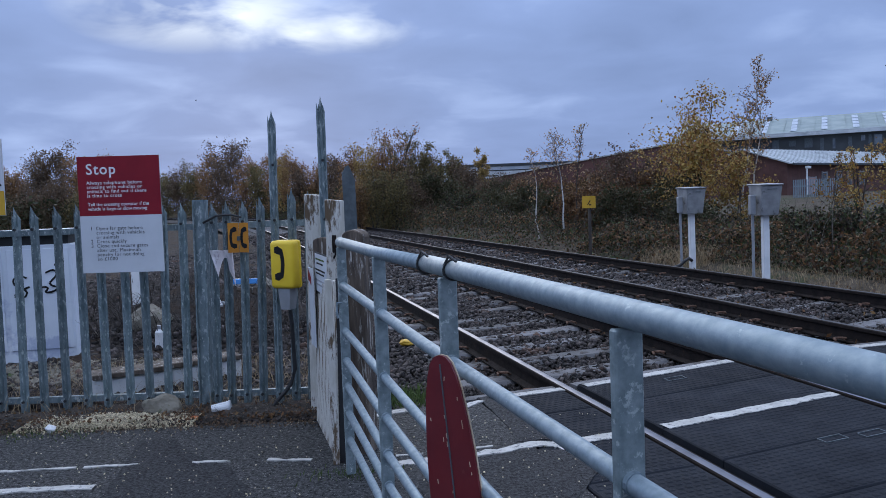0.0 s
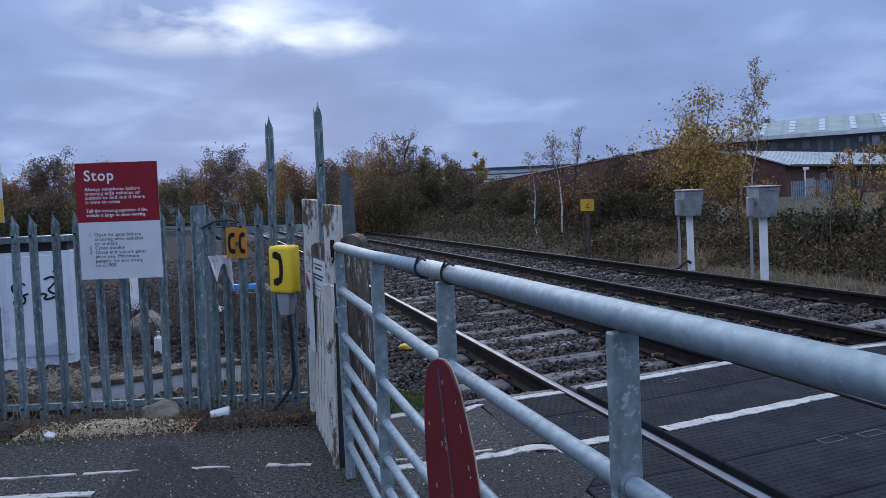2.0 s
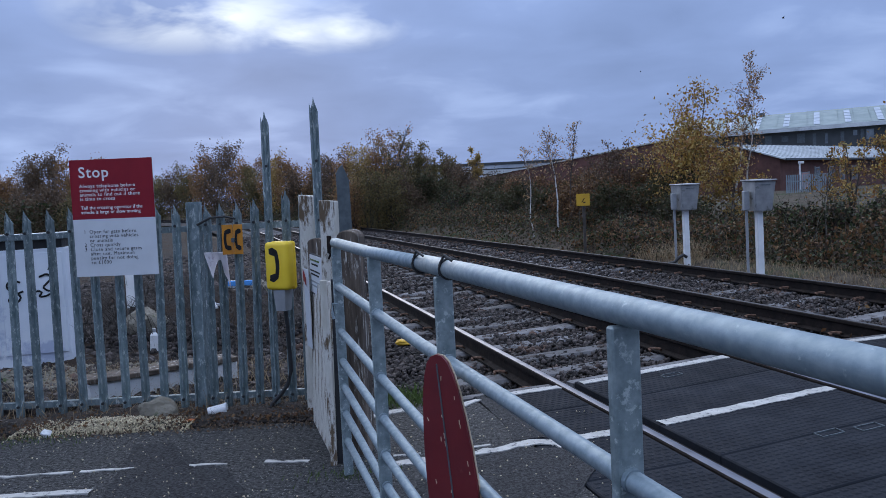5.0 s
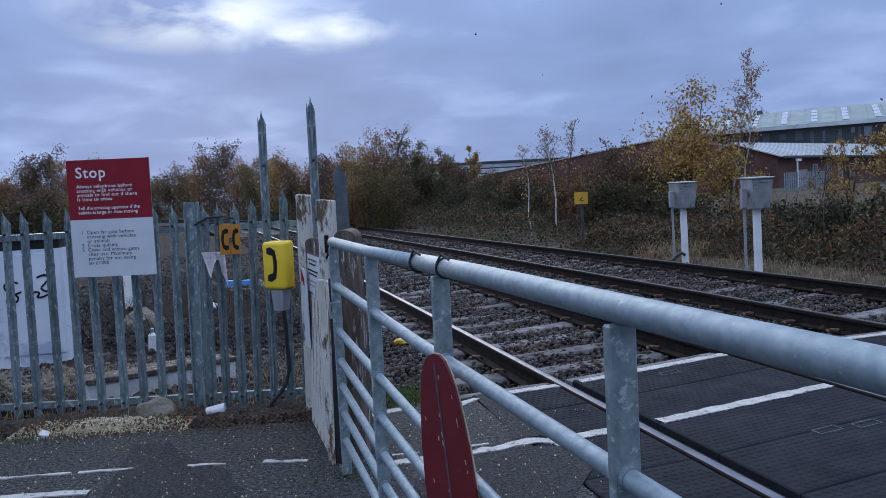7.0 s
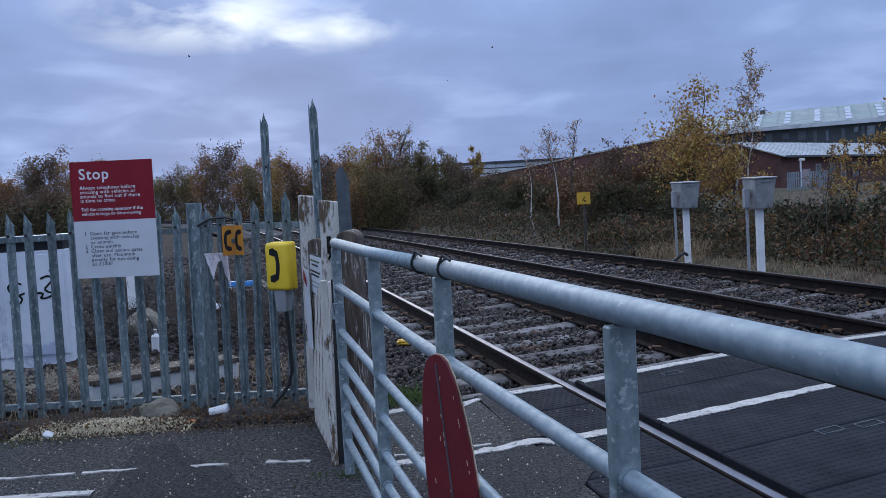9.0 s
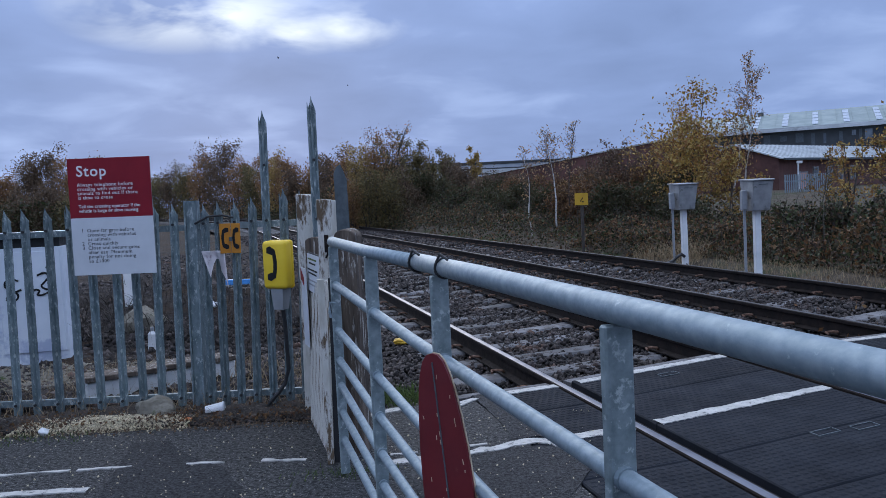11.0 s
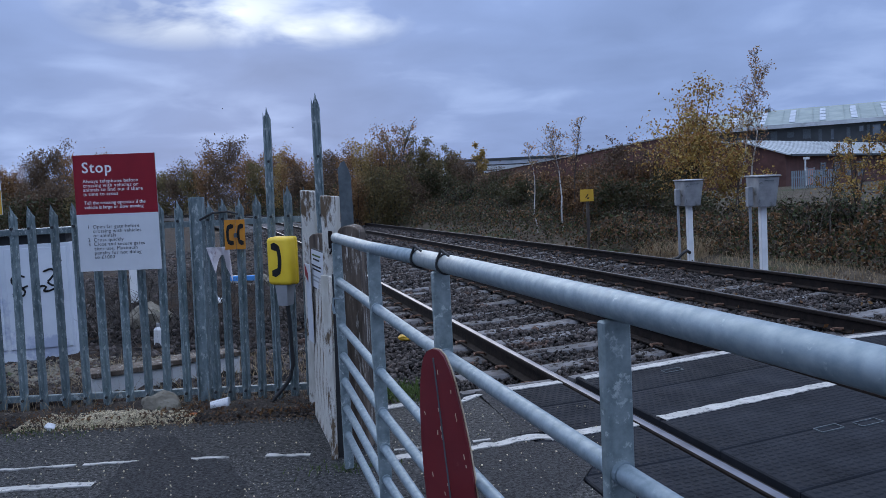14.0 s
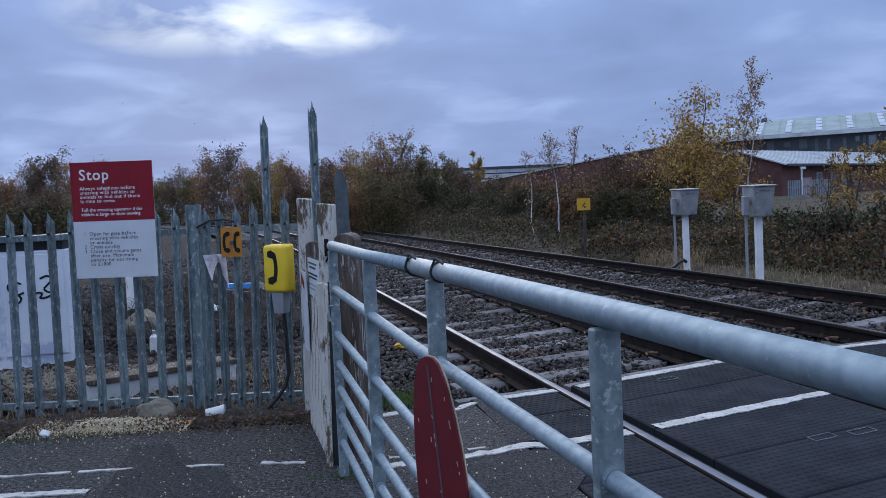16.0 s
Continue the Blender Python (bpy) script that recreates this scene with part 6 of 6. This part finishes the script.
def make_bank(name, kind, count, s0, s1, b0, b1, size, seed, label, deep=0.55):
    r = np.random.default_rng(seed)
    S = s0 + (s1 - s0) * r.random(count) ** 1.35
    B = b0 + (b1 - b0) * r.random(count) ** 1.2
    c = []
    for s, b in zip(S, B):
        h = bank_top(s, b)
        if h < 0.03:
            continue
        p = track(s, b)
        z = ground_height(p.x, p.y) + h * (1 - deep * r.random() ** 2) + r.normal(0, 0.05)
        c.append((p.x, p.y, z))
    c = np.array(c)
    d = np.linalg.norm(c[:, :2], axis=1)
    v, f = leaf_arrays(c, 1.0, r, 0.3)
    k = np.repeat(size * (0.75 + d / 45), 4)[:, None]
    cc = np.repeat(c, 4, axis=0)
    arrays_ob = arrays(name, cc + (v - cc) * k, f, L[kind])
    tagged(arrays_ob, label, "bramble", kind="stuff")


make_bank("bramble_leaves", "bramble", 66000, 2.0, 110, 8.3, 15.5, 0.052, 1, "tangled dark bramble leaves covering the far railway bank")
make_bank("bramble_leaves", "bramble", 26000, 2.0, 19, 8.6, 12.5, 0.058, 5, "tangled bramble leaves beside the trackside cabinets", 0.8)
make_bank("bramble_leaves", "brown", 13000, 2.0, 19, 8.6, 11.5, 0.056, 6, "reddish withered bramble leaves beside the cabinets", 0.5)
make_bank("bramble_leaves", "dark", 40000, 6.0, 110, 8.6, 16.0, 0.055, 2, "dark ivy and nettle leaves on the far bank", 0.9)
make_bank("bramble_leaves", "brown", 4500, 3.0, 60, 8.3, 10.6, 0.050, 3, "fallen and withered brown leaves in the bramble", 0.3)

make_bank("bramble_leaves", "brown", 2000, 4.0, 60, 8.3, 11.0, 0.060, 4, "pale yellowing leaves along the front of the bramble", 0.25)


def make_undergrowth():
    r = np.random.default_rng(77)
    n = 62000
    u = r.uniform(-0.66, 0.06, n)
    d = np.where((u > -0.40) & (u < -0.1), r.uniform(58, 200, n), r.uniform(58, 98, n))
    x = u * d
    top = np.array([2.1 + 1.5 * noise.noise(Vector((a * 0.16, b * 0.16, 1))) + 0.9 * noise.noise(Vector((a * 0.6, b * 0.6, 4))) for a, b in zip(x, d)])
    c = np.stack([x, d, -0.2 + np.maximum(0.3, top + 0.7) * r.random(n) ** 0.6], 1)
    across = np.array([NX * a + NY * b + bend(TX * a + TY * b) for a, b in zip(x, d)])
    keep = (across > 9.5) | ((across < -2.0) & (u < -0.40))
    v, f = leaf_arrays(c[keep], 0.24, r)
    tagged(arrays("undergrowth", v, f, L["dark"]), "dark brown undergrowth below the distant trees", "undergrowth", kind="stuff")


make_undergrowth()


def blades(name, count, fn, length, width, material, seed, label, category="grass", tilt=0.35):
    """Thin grass blades and stalks, each a bent strip."""
    r = np.random.default_rng(seed)
    V, F = [], []
    for i in range(count):
        x, y, z = fn(r)
        a, k = r.uniform(0, 6.28), length * r.uniform(0.5, 1.4)
        t = r.normal(0, tilt, 2)
        w = np.array([math.cos(a), math.sin(a), 0]) * width
        p0, p1, p2 = np.array([x, y, z]), np.array([x + t[0] * k * 0.4, y + t[1] * k * 0.4, z + k * 0.55]), np.array([x + t[0] * k * 1.1, y + t[1] * k * 1.1, z + k * 0.92])
        V += [p0 - w, p0 + w, p1 + w * 0.7, p1 - w * 0.7, p2 + w * 0.15, p2 - w * 0.15]
        F += [(6 * i, 6 * i + 1, 6 * i + 2, 6 * i + 3), (6 * i + 3, 6 * i + 2, 6 * i + 4, 6 * i + 5)]
    return tagged(arrays(name, V, F, material), label, category, kind="stuff")


def on_bank(s0, s1, b0, b1):
    def fn(r):
        p = track(r.uniform(s0, s1), r.uniform(b0, b1))
        return p.x, p.y, ground_height(p.x, p.y) - 0.01
    return fn


blades("dry_grass", 4200, on_bank(1, 13, 8.15, 9.2), 0.10, 0.004, M["straw"], 21, "dry straw-coloured grass along the far edge of the ballast")
blades("weeds", 600, lambda r: (r.uniform(-4.3, -2.3), r.normal(4.86, 0.07), 0.0), 0.022, 0.003, M["moss"], 29, "low moss and weeds along the road edge")
blades("dry_grass", 900, on_bank(13.2, 15.4, 8.4, 9.1), 0.32, 0.004, M["straw"], 22, "tall dry straw-coloured grass around the cabinet posts")
blades("weeds", 7000, on_bank(10, 24, 10.5, 24), 0.22, 0.008, M["moss"], 23, "green grass and weeds on the yard's edge")
blades("twigs", 2500, on_bank(3, 60, 9.0, 14.5), 1.1, 0.006, M["bark"], 24, "bare dark bramble stems and twigs", "twigs", 0.5)
blades("twigs", 900, lambda r: (r.uniform(-3.4, -0.85), 5.0 + abs(r.normal(0, 0.16)), 0.01), 0.05, 0.0022, M["bark"], 30, "broken twigs lying along the fence foot", "twigs", 2.2)
blades("dead_brush", 7000, lambda r: ((lambda x, y: (x, y, ground_height(x, y) - 0.01))(r.uniform(-5.5, -1.4) * 1.1, 7.2 + 9 * r.random())), 0.30, 0.005, M["bark"], 28, "dead brown brush on the earth mound behind the fence", "brush", 0.6)
blades("weeds", 500, lambda r: (r.normal(-0.35, 0.12), r.normal(5.45, 0.12), -0.02), 0.07, 0.004, M["moss"], 25, "small green weeds at the foot of the gate post")
blades("weeds", 120, lambda r: (r.normal(-0.58, 0.12), r.normal(3.93, 0.05), 0.0), 0.03, 0.003, M["moss"], 26, "moss and weeds along the asphalt edge")
blades("dry_grass", 1500, lambda r: (r.uniform(-3.6, -0.9), 5.25 + r.random() * 1.6, -0.02), 0.16, 0.0025, M["straw"], 27, "dead grass stalks along the palisade fence", tilt=0.7)


def make_litter_leaves():
    r = np.random.default_rng(31)
    n = 2600
    x = r.uniform(-4.2, -0.75, n)
    y = 5.0 + np.abs(r.normal(0, 0.22, n))
    c = np.stack([x, y, 0.012 + r.random(n) * 0.03], 1)
    v, f = leaf_arrays(c, 0.022, r, 0.9)
    tagged(arrays("fallen_leaves", v, f, L["brown"]), "fallen brown leaves and scraps along the fence foot", "leaves", kind="stuff")
    n = 1300
    x = r.uniform(-4.2, -0.70, n)
    c = np.stack([x, 4.93 + r.normal(0, 0.055, n), 0.006 + r.random(n) * 0.008], 1)
    v, f = leaf_arrays(c, 0.017, r, 0.95)
    tagged(arrays("fallen_leaves", v, f, L["umber"]), "small crumbled leaves over the asphalt's edge", "leaves", kind="stuff")
    n = 900
    P = [track(5.6 + 26 * r.random() ** 1.5, r.uniform(3.6, 8.4)) for _ in range(n)]
    c = np.array([(p.x, p.y, -0.13 + cant(NX * p.x + NY * p.y)) for p in P])
    v, f = leaf_arrays(c, 0.045, r, 0.9)
    tagged(arrays("fallen_leaves", v, f, L["brown"]), "fallen orange-brown leaves scattered over the ballast", "leaves", kind="stuff")


make_litter_leaves()


def make_clods():
    """Dark soil heaped unevenly along the fence foot."""
    bm = bmesh.new()
    xs, ys = np.linspace(-5.5, -0.72, 90), np.linspace(4.9, 5.75, 18)
    g = [[bm.verts.new((x, y, -0.03 + (0.055 + 0.03 * noise.noise(Vector((x * 3, y * 3, 0))) + 0.022 * noise.noise(Vector((x * 11, y * 11, 3)))) * min(1, max(0, (y - 4.93 - 0.06 * noise.noise(Vector((x * 2.2, 1, 1)))) / 0.14)))) for x in xs] for y in ys]
    for a, b in zip(g, g[1:]):
        for i in range(len(xs) - 1):
            bm.faces.new((a[i], a[i + 1], b[i + 1], b[i]))
    tagged(part("soil_bank", bm, M["soil"], smooth=True), "dark crumbly soil along the foot of the fence", "soil", kind="structure")


make_clods()

# ---- motion ----


def make_bird(span):
    root = thing("bird", Matrix(), "small dark bird flying under the clouds", "bird", "birds in flight")
    bm = bmesh.new()
    bmesh.ops.create_icosphere(bm, subdivisions=2, radius=1, matrix=Matrix.Diagonal((0.17 * span, 0.06 * span, 0.06 * span, 1)))
    part("body", bm, M["feather"], root, smooth=True)
    bm = bmesh.new()
    prism(bm, [(0.13 * span, -0.02 * span), (0.26 * span, -0.05 * span), (0.26 * span, 0.05 * span), (0.13 * span, 0.02 * span)], 0.012 * span, pose(0, 0, 0, 90, 0, 0))
    part("tail", bm, M["feather"], root)
    wings = []
    for side in (-1, 1):
        bm = bmesh.new()
        prism(bm, [(-0.09 * span, 0), (-0.11 * span, side * 0.25 * span), (0.02 * span, side * 0.5 * span), (0.06 * span, side * 0.25 * span), (0.08 * span, 0)], 0.012 * span, pose(0, 0, 0, -90, 0, 0))
        w = part("wing", bm, M["feather"], root)
        wings.append(w)
    return root, wings


def motions():
    for span, rows in BIRDS:
        root, wings = make_bird(span)
        keyed = []
        for i, (t, *p) in enumerate(rows):
            a, b = Vector(rows[max(i - 1, 0)][1:]), Vector(rows[min(i + 1, len(rows) - 1)][1:])
            turn = math.degrees(math.atan2((a - b).y, (a - b).x))
            keyed.append((t, Matrix.Translation(p) @ pose(0, 0, 0, 0, 0, turn if abs(turn) < 80 else 60)))
        walk(root, keyed)
        for side, w in zip((-1, 1), wings):
            rows_w, t, k = [], 0.0, 0
            while t <= 16.0:
                rows_w.append((t, pose(0, 0, 0, side * (34 if k % 2 else -24), 0, 0)))
                t, k = round(t + 0.2, 2), k + 1
            walk(w, rows_w)


BIRDS = [
    (0.4, [(0, -22.07, 69.99, 11.12), (1.0, -31.79, 69.99, 11.85), (1.5, -36.96, 69.99, 12.23), (16.0, -186.89, 69.99, 12.23)]),
    (0.5, [(0.0, 83.58, 60.0, 13.76), (6.5, 9.15, 60.0, 13.76), (7.5, -2.3, 60.0, 13.29), (8.5, -13.16, 60.0, 13.17), (9, -18.6, 59.99, 13.17), (16.0, -94.76, 59.85, 13.17)]),
    (0.5, [(0.0, 94.18, 65.0, 15.98), (7, 23.83, 65.0, 15.98), (8, 13.78, 65.0, 14.28), (8.5, 9.13, 65.0, 13.76), (9, 4.73, 64.99, 13.5), (16.0, -56.87, 64.85, 13.5)]),
    (0.5, [(0.0, 66.99, 119.99, 19.18), (11.5, -17.08, 119.99, 19.18), (12.5, -24.39, 119.99, 18.27), (13.5, -30.46, 119.98, 16.8), (14.5, -36.59, 119.98, 15.92), (15, -38.85, 119.97, 15.94), (15.5, -39.01, 119.96, 15.74), (16, -37.46, 119.97, 15.25)]),
    (0.5, [(0.0, 172.91, 120.07, 10.34), (12, 4.75, 119.99, 10.34), (13.5, -16.27, 119.98, 11.6), (14.5, -29.43, 119.98, 14.28), (15.5, -42.01, 119.96, 17.51), (16, -48.3, 119.97, 18.74)]),
]
motions()
